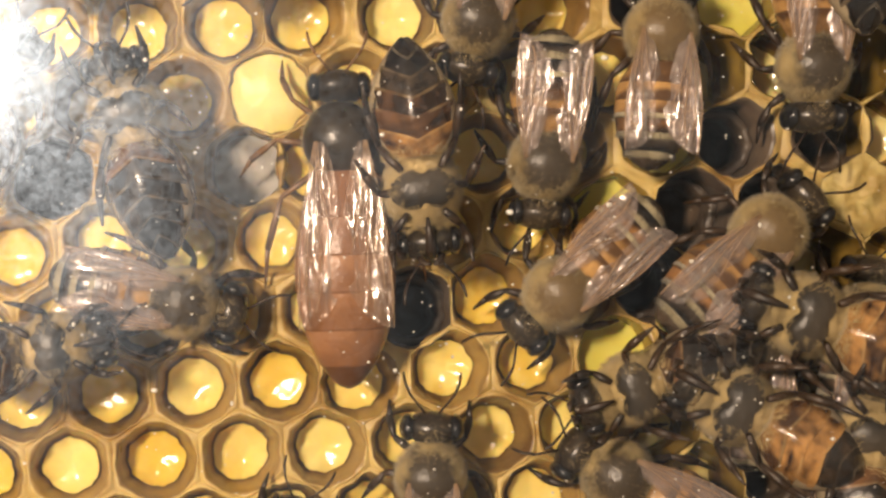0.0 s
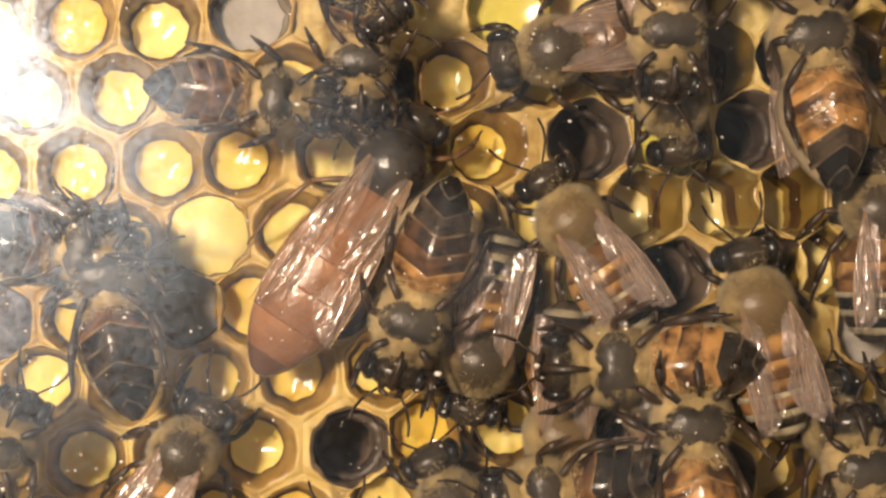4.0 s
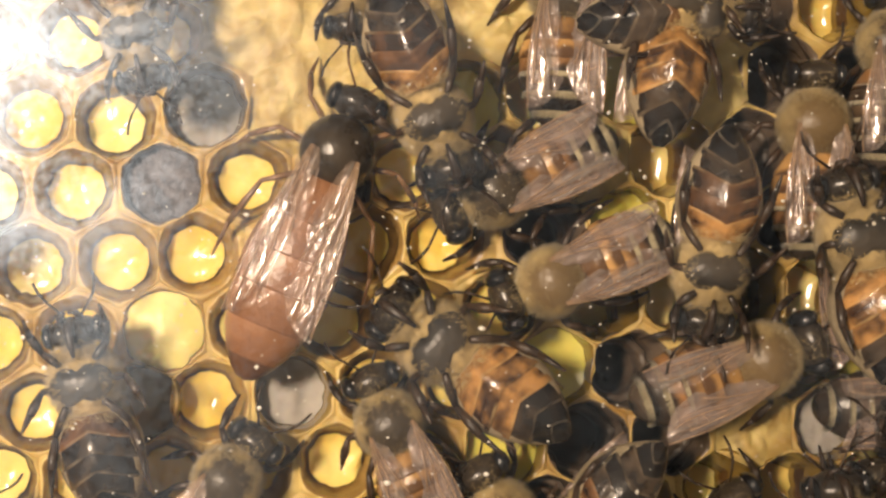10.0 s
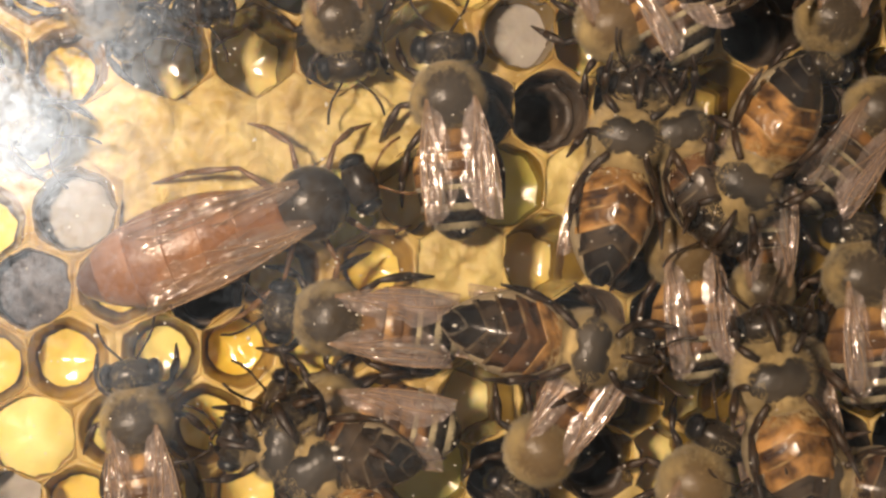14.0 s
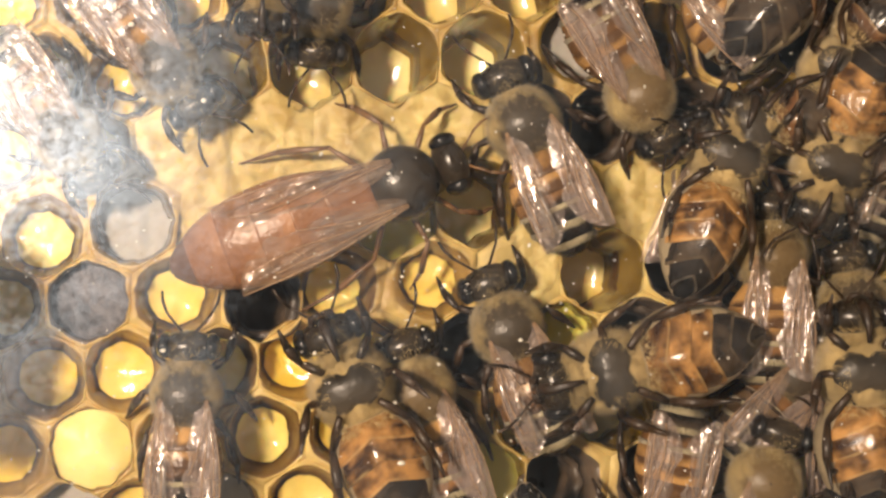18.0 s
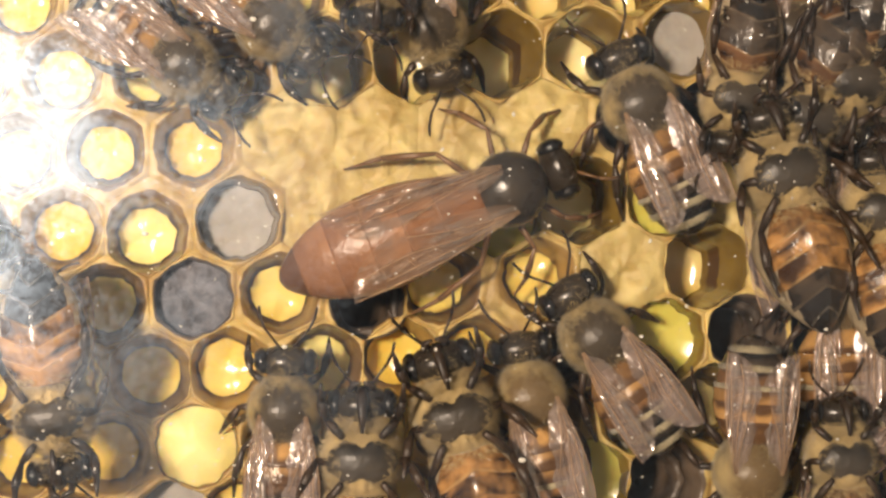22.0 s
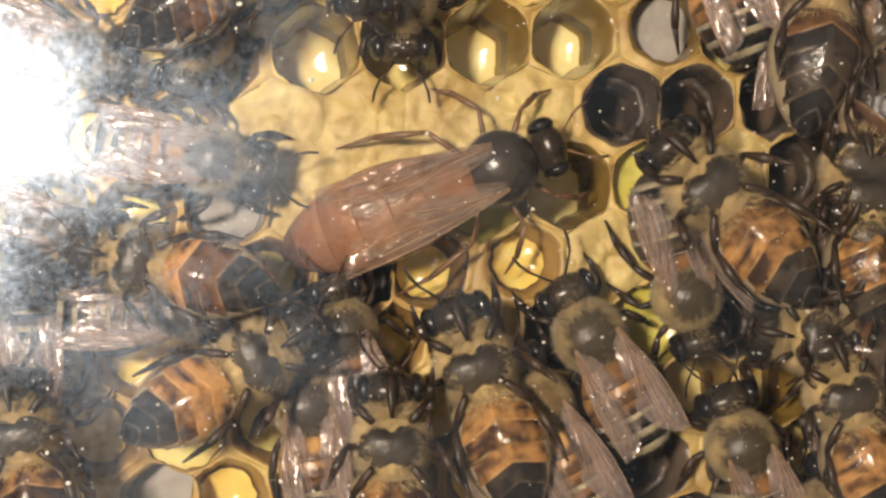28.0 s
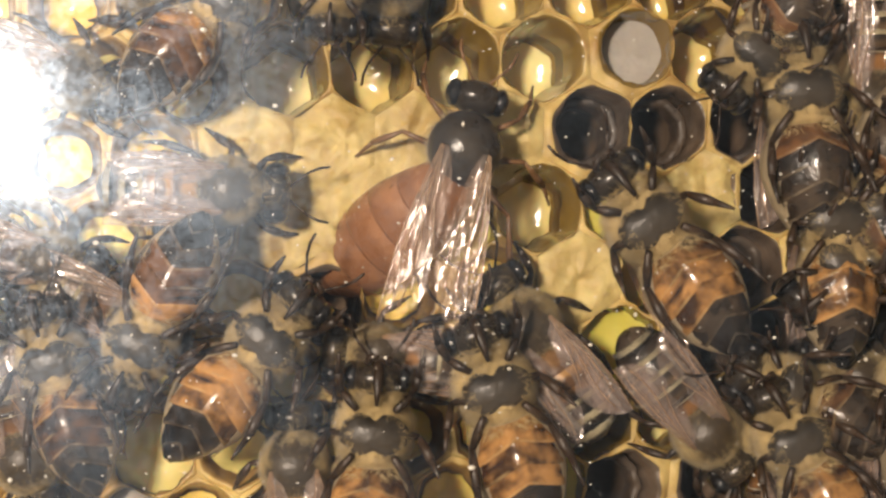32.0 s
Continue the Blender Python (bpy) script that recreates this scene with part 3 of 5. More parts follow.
def belly_plates(parent, y0, y1, radius, squash, plates):
    """The underside: keeled plates with chevron hind edges, over a shell whose pale edge shows at the sides."""
    length = y1 - y0

    def rad(s):
        if s < 0.3:
            return radius * (0.68 + 0.32 * math.sin(math.pi / 2 * s / 0.3))
        return radius * max(0.0, 1 - ((s - 0.3) / 0.71) ** 1.9) ** 0.8

    bm = bmesh.new()
    steps = (0, 0.06, 0.14, 0.22, 0.3, 0.4, 0.5, 0.6, 0.7, 0.8, 0.88, 0.94, 0.985)
    rings(bm, [[Vector((rad(s) * 1.05 * math.cos(a * math.tau / 22), y0 + length * s, rad(s) * squash * math.sin(a * math.tau / 22)))
                for a in range(22)] for s in steps], True, True)
    part("abdomen_shell", bm, EDGE, parent, "pale edge of the back plates")
    n = len(plates)
    for k, mat in enumerate(plates):
        a, b = k / n, (k + 1) / n + 0.05
        bm = bmesh.new()
        bar = bm.verts.layers.float.new("bar")
        rim = bm.verts.layers.float.new("rim")
        grid = []
        for u in (0.0, 0.25, 0.5, 0.68, 0.78, 0.83, 0.89, 0.95, 0.98, 1.0):
            row = []
            for q in range(-8, 9):
                th = q / 8 * 1.35
                side = abs(math.sin(th))
                s = min(0.985, max(0.0, a + (b - a) * u + (0.15 * side - 0.085) * min(1.0, 2 * u + k)))
                r = rad(s) * (1.0 + 0.05 * u - (0.06 if u == 1.0 else 0))
                keel = 0.16 * max(0.0, 1 - abs(th) / 0.4)
                v = bm.verts.new((r * 0.97 * math.sin(th), y0 + length * s, -r * squash * (math.cos(th) * 1.06 + keel) - 0.03))
                v[rim] = max(0.0, 1 - abs(u - 0.93) / 0.12) * (0.75 + 0.3 * noise.noise(Vector((q * 0.4, k * 5.0, 1.5)))) if k < n - 1 else 0.0
                v[bar] = 0.44 + (0.18 + 0.32 * side) * math.exp(-((u - 0.45) / 0.34) ** 2) + 0.34 * noise.noise(Vector((q * 0.45, u * 3 + k * 7, 4.0)))
                row.append(v)
            grid.append(row)
        for i in range(len(grid) - 1):
            for j in range(16):
                bm.faces.new((grid[i][j], grid[i][j + 1], grid[i + 1][j + 1], grid[i + 1][j]))
        part("belly_plate", bm, mat, parent)


def make_bee(tone, belly):
    root = empty("honeybee")
    # head
    bm = bmesh.new()
    lump(bm, (0, 4.95, -0.2), (1.75, 1.0, 1.55), 18, 10, lambda u: 1.0 - 0.12 * max(0, -u.z))
    head = part("head", bm, CHITIN, root, "dark head")
    for s in (-1, 1):
        bm = bmesh.new()
        lump(bm, (s * 1.42, 4.98, 0.0), (0.55, 0.82, 1.2), 12, 8)
        part("eye", bm, EYE, head, "glossy black compound eye")
        antenna(head, (s * 0.35, 5.75, 0.15), s, LEG)
    bm = bmesh.new()
    hair(bm, (0, 4.9, -0.1), (1.3, 0.9, 1.5), 260, 0.3, 0.025, lambda u: abs(u.x) < 0.6)
    part("face_hair", bm, FUZZ, head)
    # thorax
    bm = bmesh.new()
    lump(bm, (0, 2.0, 0.1), (2.15, 2.25, 2.0), 24, 14, lambda u: 1 + 0.04 * math.cos(5 * u.y))
    bar = bm.verts.layers.float.new("bar")
    for v in bm.verts:
        v[bar] = (0.3 if belly else 1.46) - 0.37 * math.hypot(v.co.x, 0.85 * (v.co.y - 1.9))
    thorax = part("thorax", bm, TAN if belly else THORAX_TAN if tone == "orange" else THORAX, root, "thorax with tan hair" if belly else "olive-tan thorax" if tone == "orange" else "dark thorax with olive hair")
    bm = bmesh.new()
    hair(bm, (0, 2.0, 0.1), (2.15, 2.25, 2.0), 4200, 0.36 if belly else 0.28, 0.016, lambda u: abs(u.z) < 0.72 or random.random() < 0.2)
    part("thorax_hair", bm, TAN if belly else FUZZ, thorax, "pale tan hair" if belly else "pale olive hair")
    if belly:
        tail = (BELLY_TAIL, BELLY_TAIL)
        belly_plates(root, 0.2, -6.7, 2.45, 0.82, {"orange": (BELLY_AMBER, BELLY_AMBER, BELLY_AMBER, BELLY_DARK) + tail,
                                                   "brown": (BELLY_AMBER, BELLY_BROWN, BELLY_BROWN, BELLY_DARK) + tail,
                                                   "dark": (BELLY_BROWN, BELLY_DARK, BELLY_DARK, BELLY_DARK) + tail}[tone])
        bm = bmesh.new()
        lump(bm, (0, 2.0, -1.35), (1.85, 1.25, 0.85), 32, 18,
             lambda u: 1 - 0.2 * abs(u.y) * math.exp(-(u.x / 0.3) ** 2) + 0.10 * noise.noise(u * 2.6))
        part("breast_plate", bm, PLATE, thorax, "bare grey-brown breast plate")
        bm = bmesh.new()
        hair(bm, (0, 0.0, -0.3), (1.9, 0.7, 1.5), 900, 0.4, 0.02, lambda u: u.z < 0.2)
        hair(bm, (0, 3.9, -0.3), (1.5, 0.7, 1.3), 700, 0.4, 0.02, lambda u: u.z < 0.2)
        hair(bm, (0, 2.0, -1.35), (1.85, 1.25, 0.85), 320, 0.32, 0.02, lambda u: u.z < 0.1 and (abs(u.x) > 0.6 or abs(u.y) > 0.75))
        part("belly_hair", bm, TAN, thorax, "pale tan hair at waist and neck")
        bm = bmesh.new()
        tube(bm, [(0, 5.7, -1.0), (0, 5.2, -1.75), (0, 4.3, -1.95), (0, 3.6, -1.9)], [0.3, 0.32, 0.2, 0.1], 8)
        for s in (-1, 1):
            tube(bm, [(s * 0.6, 5.7, -0.7), (s * 0.5, 6.1, -1.1), (s * 0.1, 6.2, -1.4)], [0.22, 0.2, 0.1], 6)
        part("mouthparts", bm, LEG, head, "brown folded tongue and jaws")
    else:
        if tone == "orange":
            plates, bands = (AMBER, AMBER, AMBER, BROWN, BLACK, BLACK), (0, 0, 0, 0.04, 0.09, 0.10)
        elif tone == "brown":
            plates, bands = (AMBER, AMBER, BROWN, BLACK, BLACK, BLACK), (0, 0, 0, 0.05, 0.10, 0.10)
        else:
            plates, bands = (BROWN, SMOKE, SMOKE, BLACK, BLACK, BLACK), (0, 0.03, 0.04, 0.06, 0.08, 0.09)
        abdomen(root, 0.3, -6.2, 2.34, 0.86, plates, bands, blunt=(2.3, 0.62))
    for s in (-1, 1):
        wing("forewing", root, (s * 1.3, 1.9, 1.75), 7.2, 2.5, 2 + 3 * (s > 0), 0.35 + 0.1 * s, s)
        wing("hindwing", root, (s * 1.2, 1.1, 1.5), 6.0, 2.1, 3, 0.2, s)
        for hip, knee, ankle, foot in (((s * 1.0, 3.3, -1.4), (s * 2.2, 4.2, -1.3), (s * 2.5, 5.3, -2.2), (s * 2.5, 6.3, -2.9)),
                                       ((s * 1.2, 2.0, -1.6), (s * 2.8, 2.0, -1.2), (s * 3.6, 0.9, -2.1), (s * 4.1, 0.1, -2.9)),
                                       ((s * 1.1, 0.9, -1.6), (s * 2.5, -0.6, -1.2), (s * 3.0, -2.4, -2.0), (s * 3.1, -3.9, -2.9))):
            if belly:
                knee, ankle, foot = [(x * 0.86, y, z + 0.3) for x, y, z in (knee, ankle, foot)]
            leg(root, hip, knee, ankle, foot, LEG, 0.8)
    return root


def make_queen():
    root = tagged(empty("queen_bee"), "large queen bee with a long orange-brown abdomen and short wings", "bee")
    bm = bmesh.new()
    lump(bm, (0, 8.35, -0.3), (1.75, 1.05, 1.6), 18, 10)
    head = part("head", bm, CHITIN, root, "dark head")
    for s in (-1, 1):
        bm = bmesh.new()
        lump(bm, (s * 1.4, 8.35, -0.1), (0.55, 0.85, 1.2), 12, 8)
        part("eye", bm, EYE, head, "glossy black compound eye")
        antenna(head, (s * 0.35, 9.1, 0.1), s, QUEEN_LEG)
    bm = bmesh.new()
    lump(bm, (0, 5.2, 0.1), (2.25, 2.3, 2.1), 24, 14)
    thorax = part("thorax", bm, CHITIN, root, "bald black thorax")
    bm = bmesh.new()
    hair(bm, (0, 5.2, 0.0), (2.2, 2.25, 2.0), 900, 0.35, 0.03, lambda u: u.z < 0.3)
    part("thorax_hair", bm, FUZZ, thorax, "short brown hair at the thorax edge")
    bm = bmesh.new()
    lump(bm, (0, -5.5, -0.1), (2.3, 6.0, 1.8))
    belly = part("abdomen", bm, ROYAL, root, "long glossy orange-brown abdomen")
    belly.location = (0, 3.4 * MM, 0)
    abdomen(belly, 0.2, -12.8, 2.95, 0.84, (ROYAL,) * 5 + (ROYAL_DARK,), (0, 0, 0, 0, 0, 0), 28, (2.2, 0.7), 0.005, 0.46, 0.5)
    for s in (-1, 1):
        wing("forewing", root, (s * 1.35, 5.0, 1.95), 10.8, 3.1, 5, 0.5 + 0.1 * s, s, QUEEN_WING)
        wing("hindwing", root, (s * 1.2, 4.0, 1.7), 7.4, 2.3, 8, 0.35, s, QUEEN_WING)
        for hip, knee, ankle, foot in (((s * 1.0, 6.4, -1.4), (s * 2.8, 7.8, -1.0), (s * 3.4, 9.2, -2.4), (s * 3.4, 10.4, -3.3)),
                                       ((s * 1.2, 5.0, -1.6), (s * 3.8, 5.4, -0.8), (s * 5.4, 4.4, -2.3), (s * 6.2, 3.4, -3.3)),
                                       ((s * 1.1, 3.8, -1.6), (s * 3.6, 2.0, -0.7), (s * 4.6, -1.0, -2.1), (s * 4.9, -3.4, -3.3))):
            leg(root, hip, knee, ankle, foot, QUEEN_LEG, 0.62)
    return root


def body_pose(x, z, h, deg, belly):
    """A body on the comb, or hanging under the glass with its belly to the camera; deg is its heading, 0 to +x, 90 up."""
    f = Vector((math.cos(radians(deg)), 0, math.sin(radians(deg))))
    up = Vector((0, 1 if belly else -1, 0))
    side = f.cross(up)
    m = Matrix((side, f, up)).transposed().to_4x4()
    m.translation = (x * MM, -h * MM, z * MM)
    return m


comb = build_comb()
build_hive()
build_flecks()
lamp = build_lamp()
TEMPLATES = {(tone, belly): make_bee(tone, belly) for tone in ("orange", "brown", "dark") for belly in (False, True)}
LABELS = {"orange": "orange and black banded", "brown": "brown banded", "dark": "dark grey-brown"}
queen = make_queen()
queen_abdomen = next(o for o in queen.children if o.name.startswith("abdomen"))


def bee(belly, tone, size):
    kind = "orange" if tone < 0.33 else "brown" if tone < 0.66 else "dark"
    ob = copy_thing(TEMPLATES[kind, belly], pose(0, 0, 0))
    ob.scale = (size, size, size)
    where = "worker bee clinging to the glass" if belly else "worker bee with folded wings on the comb"
    return tagged(ob, LABELS[kind] + " " + where, "bee", "worker bees")


def crawl(ob, belly, h, rows):
    walk(ob, [(t, body_pose(x, z, h, deg, belly)) for t, x, z, deg in rows])


def motions():
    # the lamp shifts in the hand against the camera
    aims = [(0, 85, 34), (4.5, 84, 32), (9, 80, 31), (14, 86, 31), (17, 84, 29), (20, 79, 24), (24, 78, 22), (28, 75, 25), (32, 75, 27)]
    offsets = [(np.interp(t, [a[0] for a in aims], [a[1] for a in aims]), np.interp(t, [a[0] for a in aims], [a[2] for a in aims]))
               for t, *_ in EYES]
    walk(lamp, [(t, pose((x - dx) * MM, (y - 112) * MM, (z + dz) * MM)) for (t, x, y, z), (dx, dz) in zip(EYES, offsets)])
    # she bends her abdomen down into a cell towards the end
    walk(queen_abdomen, [(t, pose(0, 3.4 * MM, 0, down, 0, turn)) for t, down, turn in
                         ((0, 0, 0), (9, 0, 0), (12, 0, -3), (24, 3, 0), (27, 12, 0), (29.5, 15, -1), (30.2, 17, -3), (31, 20, -27), (32, 33, -36))])
    crawl(queen, False, 3.8, [(0, -10.7, -15.6, 92), (1, -9.3, -12.5, 90), (2, -8.3, -10.1, 80), (3, -7.2, -8.0, 70), (4, -6.9, -7.6, 57), (4.5, -8.1, -5.6, 66), (6.5, -7.8, -2.8, 77), (7, -7.2, -1.8, 80), (8, -7.5, -1.5, 82), (9, -7.8, -1.1, 83), (10, -6.5, -1.3, 68), (11, -5.9, -0.2, 49), (12, -5.1, 2.7, 23), (13, -3.4, 4.7, 27), (14, -3.0, 5.0, 22), (17, -0.6, 6.7, 26), (18, -1.2, 7.0, 22), (19, -1.0, 6.6, 23), (20, -0.7, 6.7, 23), (21, -1.3, 6.6, 22), (22, -1.3, 6.4, 22), (23, -1.9, 6.3, 21), (24, -1.9, 6.3, 20), (27, -1.6, 7.0, 23), (28, -1.0, 6.8, 22), (29, -1.2, 7.1, 17), (30, -0.5, 8.1, 18), (31, 1.6, 6.8, 60), (32, 2.3, 6.2, 76)])
    crawl(bee(True, 1.0, 0.98), True, 5.6, [(0, -22.3, -11.1, 106), (1, -22.3, -11.6, 108), (2, -20.7, -11.5, 99), (3, -20.0, -11.5, 103), (4, -20.0, -11.5, 102), (7, -18.8, -11.7, 102), (8, -18.4, -11.1, 100), (9, -18.4, -11.3, 102), (10, -18.4, -11.7, 102), (11, -18.4, -10.7, 101), (12, -18.8, -11.3, 99), (13, -17.7, -11.3, 103), (14, -23.2, -10.7, 101), (16, -30.8, -13.5, 101), (32, -30.8, -13.5, 101)])
    crawl(bee(False, 0.5, 0.97), False, 3.2, [(0, -22.0, -19.5, -12), (1, -22.7, -20.5, 5), (2, -19.4, -22.6, 16), (3, -19.4, -22.7, 29), (4, -17.3, -21.8, 59), (7, -8.8, -19.6, 90), (8, -8.2, -17.8, 90), (9, -7.7, -16.9, 88), (10, -12.2, -17.5, 54), (10.5, -6.9, -15.2, 94), (11, -1.6, -13.0, 135), (12, -5.7, -9.7, 119), (13, -5.1, -7.5, 100), (14, -8.2, -7.9, 97), (17, -10.0, -5.4, 103), (18, -9.1, -5.5, 88), (19, -10.4, -6.5, 91), (20, -10.2, -8.4, 92), (21, -9.1, -6.8, 88), (22, -9.8, -6.6, 88), (23, -9.4, -6.4, 92), (24, -10.1, -7.0, 91), (27, -8.2, -7.4, 97), (28, -7.3, -7.3, 98), (29, -6.5, -9.1, 94), (30, -5.8, -6.5, 93), (31, -5.9, -7.2, 92), (32, -6.4, -9.4, 92)])
    crawl(bee(True, 0.4, 1.01), True, 6.4, [(0, -6.5, -11.4, -83), (1, -5.8, -10.1, -90), (2, -4.3, -9.8, -99), (3, -1.5, -8.1, -106), (4, -2.5, -10.3, -107), (7, 0.1, 6.6, -89), (8, -0.6, 6.6, -91), (9, -1.1, 5.9, -88), (10, 0.3, 7.1, -69), (11, 2.2, 4.8, -58), (12, 5.4, 3.6, -27), (13, 6.3, -1.6, -70), (14, 15.9, -1.1, -11), (15.5, 14.2, -5.7, -48), (17, 12.5, -10.3, -84), (18, 11.0, -15.1, -87), (19, 7.3, -17.7, -87), (32, 7.3, -17.7, -87)])
    crawl(bee(True, 0.2, 1.10), True, 5.6, [(0, 18.2, -21.4, 160), (1, 16.3, -22.3, 149), (2, 15.1, -21.8, 170), (3, 11.2, -14.2, 180), (4, 10.9, -14.8, 181), (5.5, 1.0, -10.5, 186), (7, 2.9, -8.3, 144), (8, 2.5, -8.7, 146), (9, 2.4, -8.3, 144), (10, 3.1, -8.9, 144), (11, 3.7, -8.4, 140), (12, 3.4, -9.2, 138), (13, 6.3, -9.6, 135), (14, 3.4, -10.0, 123), (17, 1.4, -4.8, 126), (18, 1.5, -4.9, 113), (19, 2.2, -4.1, 104), (20, 0.8, -5.2, 104), (21, 1.0, -5.4, 101), (22, 0.8, -6.8, 107), (23, 0.3, -7.1, 101), (24, 0.9, -4.6, 110), (27, 2.1, -4.8, 103), (28, 2.9, -5.0, 110), (29, 4.7, -4.6, 109), (30, 5.8, -4.4, 113), (31, 4.7, -3.9, 113), (32, 5.8, -4.8, 108)])
    crawl(bee(False, 0.2, 0.99), False, 4.4, [(0, 7.8, -6.0, 85), (1, 6.7, -4.1, 106), (2, 7.3, -7.5, 114), (3, 6.9, -7.0, 124), (4, 7.6, -8.1, 123), (7, 7.6, -4.6, 172), (8, 8.2, -4.6, 177), (9, 8.0, -5.0, 177), (10, 10.0, -3.4, 202), (11, 11.4, -2.5, 261), (12, 17.4, -3.4, 274), (13, 17.1, -5.6, 256), (14, 16.5, -6.0, 237), (17, 18.4, -5.8, 262), (18, 19.5, -9.8, 259), (19, 18.8, -10.2, 261), (20, 17.6, -7.5, 263), (21, 18.3, -6.9, 265), (22, 17.9, -6.4, 267), (23, 18.8, -9.5, 267), (24, 17.8, -16.2, 268), (32, 17.8, -16.2, 268)])
    crawl(bee(False, 0.2, 1.00), False, 3.2, [(0, 3.6, -18.1, -138), (1, 1.8, -19.0, -133), (2, 4.3, -18.4, -117), (3, 5.2, -17.7, -109), (4, 6.2, -17.3, -95), (4.75, 6.0, -16.7, -127), (5.5, 5.7, -16.1, -160), (7, 5.0, -15.2, -212), (8, 5.5, -16.7, -225), (9, 6.1, -17.3, -236), (10, 6.4, -20.0, -241), (11, 9.0, -20.6, -246), (12, 9.6, -14.0, -252), (13, 9.6, -11.5, -246), (14, 4.8, -5.8, -192), (17, 4.7, -5.4, -244), (18, 5.3, -5.4, -252), (19, 6.2, -6.2, -253), (20, 5.7, -6.0, -248), (21, 5.6, -6.7, -258), (22, 5.2, -5.9, -258), (23, 4.4, -4.0, -239), (24, 3.3, -2.9, -223), (27, 5.4, -6.0, -248), (28, 7.1, -7.3, -242), (29, 8.2, -10.3, -245), (30, 3.4, -21.0, -267), (32, 3.4, -21.0, -267)])
    crawl(bee(False, 0.6, 1.02), False, 3.2, [(0, 17.6, -3.7, -90), (1, 18.9, -1.4, -95), (2, 16.8, 5.0, -109), (3, 15.9, 5.1, -104), (4, 12.7, 2.9, -83), (5.5, 10.1, 2.6, -131), (7, 7.5, 2.3, -180), (8, 9.3, 2.7, -177), (9, 9.5, 2.5, -170), (10, 6.7, 2.1, -155), (11, 6.8, 0.8, -130), (12, 8.7, 0.6, -133), (13, 6.8, 1.6, -151), (14, 5.0, -0.1, -187), (17, 10.3, -1.4, -228), (18, 10.8, -1.6, -247), (19, 10.2, -2.3, -247), (20, 11.4, -1.7, -242), (21, 9.3, -2.2, -242), (22, 9.9, -2.1, -237), (23, 9.5, -1.2, -236), (24, 9.9, -1.8, -236), (27, 8.8, -1.4, -233), (28, 10.3, -3.1, -241), (29, 10.6, -2.8, -247), (30, 9.9, -2.0, -248), (31, 8.1, -1.3, -248), (32, 8.4, -1.0, -236)])
    crawl(bee(False, 0.2, 1.04), False, 4.4, [(0, 12.9, -17.2, 42), (1, 12.6, -15.2, 40), (2, 14.3, -12.9, 78), (3, 15.7, -11.9, 74), (4, 18.2, -13.4, 103), (5.5, 18.6, -11.9, 72), (7, 19.1, -10.4, 41), (8, 19.6, -10.1, 22), (9, 20.3, -9.8, 5), (10, 19.0, -9.5, 19), (11, 19.0, -11.2, 14), (12, 22.9, -11.8, 54), (13, 22.7, -13.0, 51), (14, 23.8, -11.7, 63), (17, 22.7, -12.1, 70), (18, 24.7, -10.9, 72), (19, 22.2, -14.0, 71), (20, 22.5, -14.4, 71), (32, 22.5, -14.4, 71)])
    crawl(bee(True, 0.2, 1.08), True, 6.4, [(0, 19.0, 2.8, 95), (3, 20.1, 4.9, 96), (4, 20.7, 2.2, 101), (7, 23.4, 0.8, 98), (8, 27.0, -3.2, 105), (9, 26.6, -5.3, 103), (10, 26.5, -3.5, 104), (11, 28.8, -3.0, 105), (12, 28.3, -5.1, 107), (13, 30.4, -5.7, 100), (14, 29.4, -5.4, 102), (17, 30.8, -4.5, 93), (18, 30.4, -4.2, 93), (19, 30.4, -4.9, 96), (32, 30.4, -4.9, 96)])
    crawl(bee(False, 0.3, 1.02), False, 3.2, [(0, 25.4, 4.1, 96), (4, 29.5, 8.0, 97), (7, 28.4, 2.9, 95), (8, 25.3, 3.9, 89), (9, 24.4, 3.4, 86), (10, 24.4, 3.4, 88), (11, 24.1, 3.9, 87), (12, 24.7, 3.5, 85), (13, 25.4, 2.6, 87), (14, 24.6, 2.1, 98), (17, 25.1, 2.1, 97), (18, 26.0, 2.6, 86), (19, 24.6, 2.1, 94), (20, 24.0, 2.1, 98), (21, 23.2, 0.5, 95), (22, 23.5, -0.2, 92), (23, 24.1, 1.2, 100), (24, 23.4, -4.1, 98), (27, 26.1, -5.8, 96), (32, 26.1, -5.8, 96)])
    crawl(bee(False, 0.4, 1.04), False, 3.2, [(0, 12.8, 16.0, 90), (4, 11.2, 14.9, 87), (7, 7.8, 11.1, 87), (8, 9.0, 12.0, 86), (9, 9.5, 11.9, 90), (10, 9.0, 11.4, 86), (11, 8.6, 11.8, 81), (12, 9.1, 11.1, 84), (13, 10.6, 11.5, 78), (14, 10.2, 11.2, 95), (17, 10.9, 10.6, 96), (18, 11.8, 10.6, 113), (19, 12.1, 10.6, 104), (20, 11.6, 11.0, 107), (21, 10.3, 11.9, 122), (22, 12.3, 11.6, 115), (23, 11.8, 13.3, 147), (24, 14.8, 19.4, 115), (27, 15.7, 22.0, 109), (28, 17.1, 21.1, 111), (29, 14.8, 17.0, 155), (30, 15.1, 21.1, 117), (31, 17.0, 27.9, 107), (32, 17.0, 27.9, 107)])
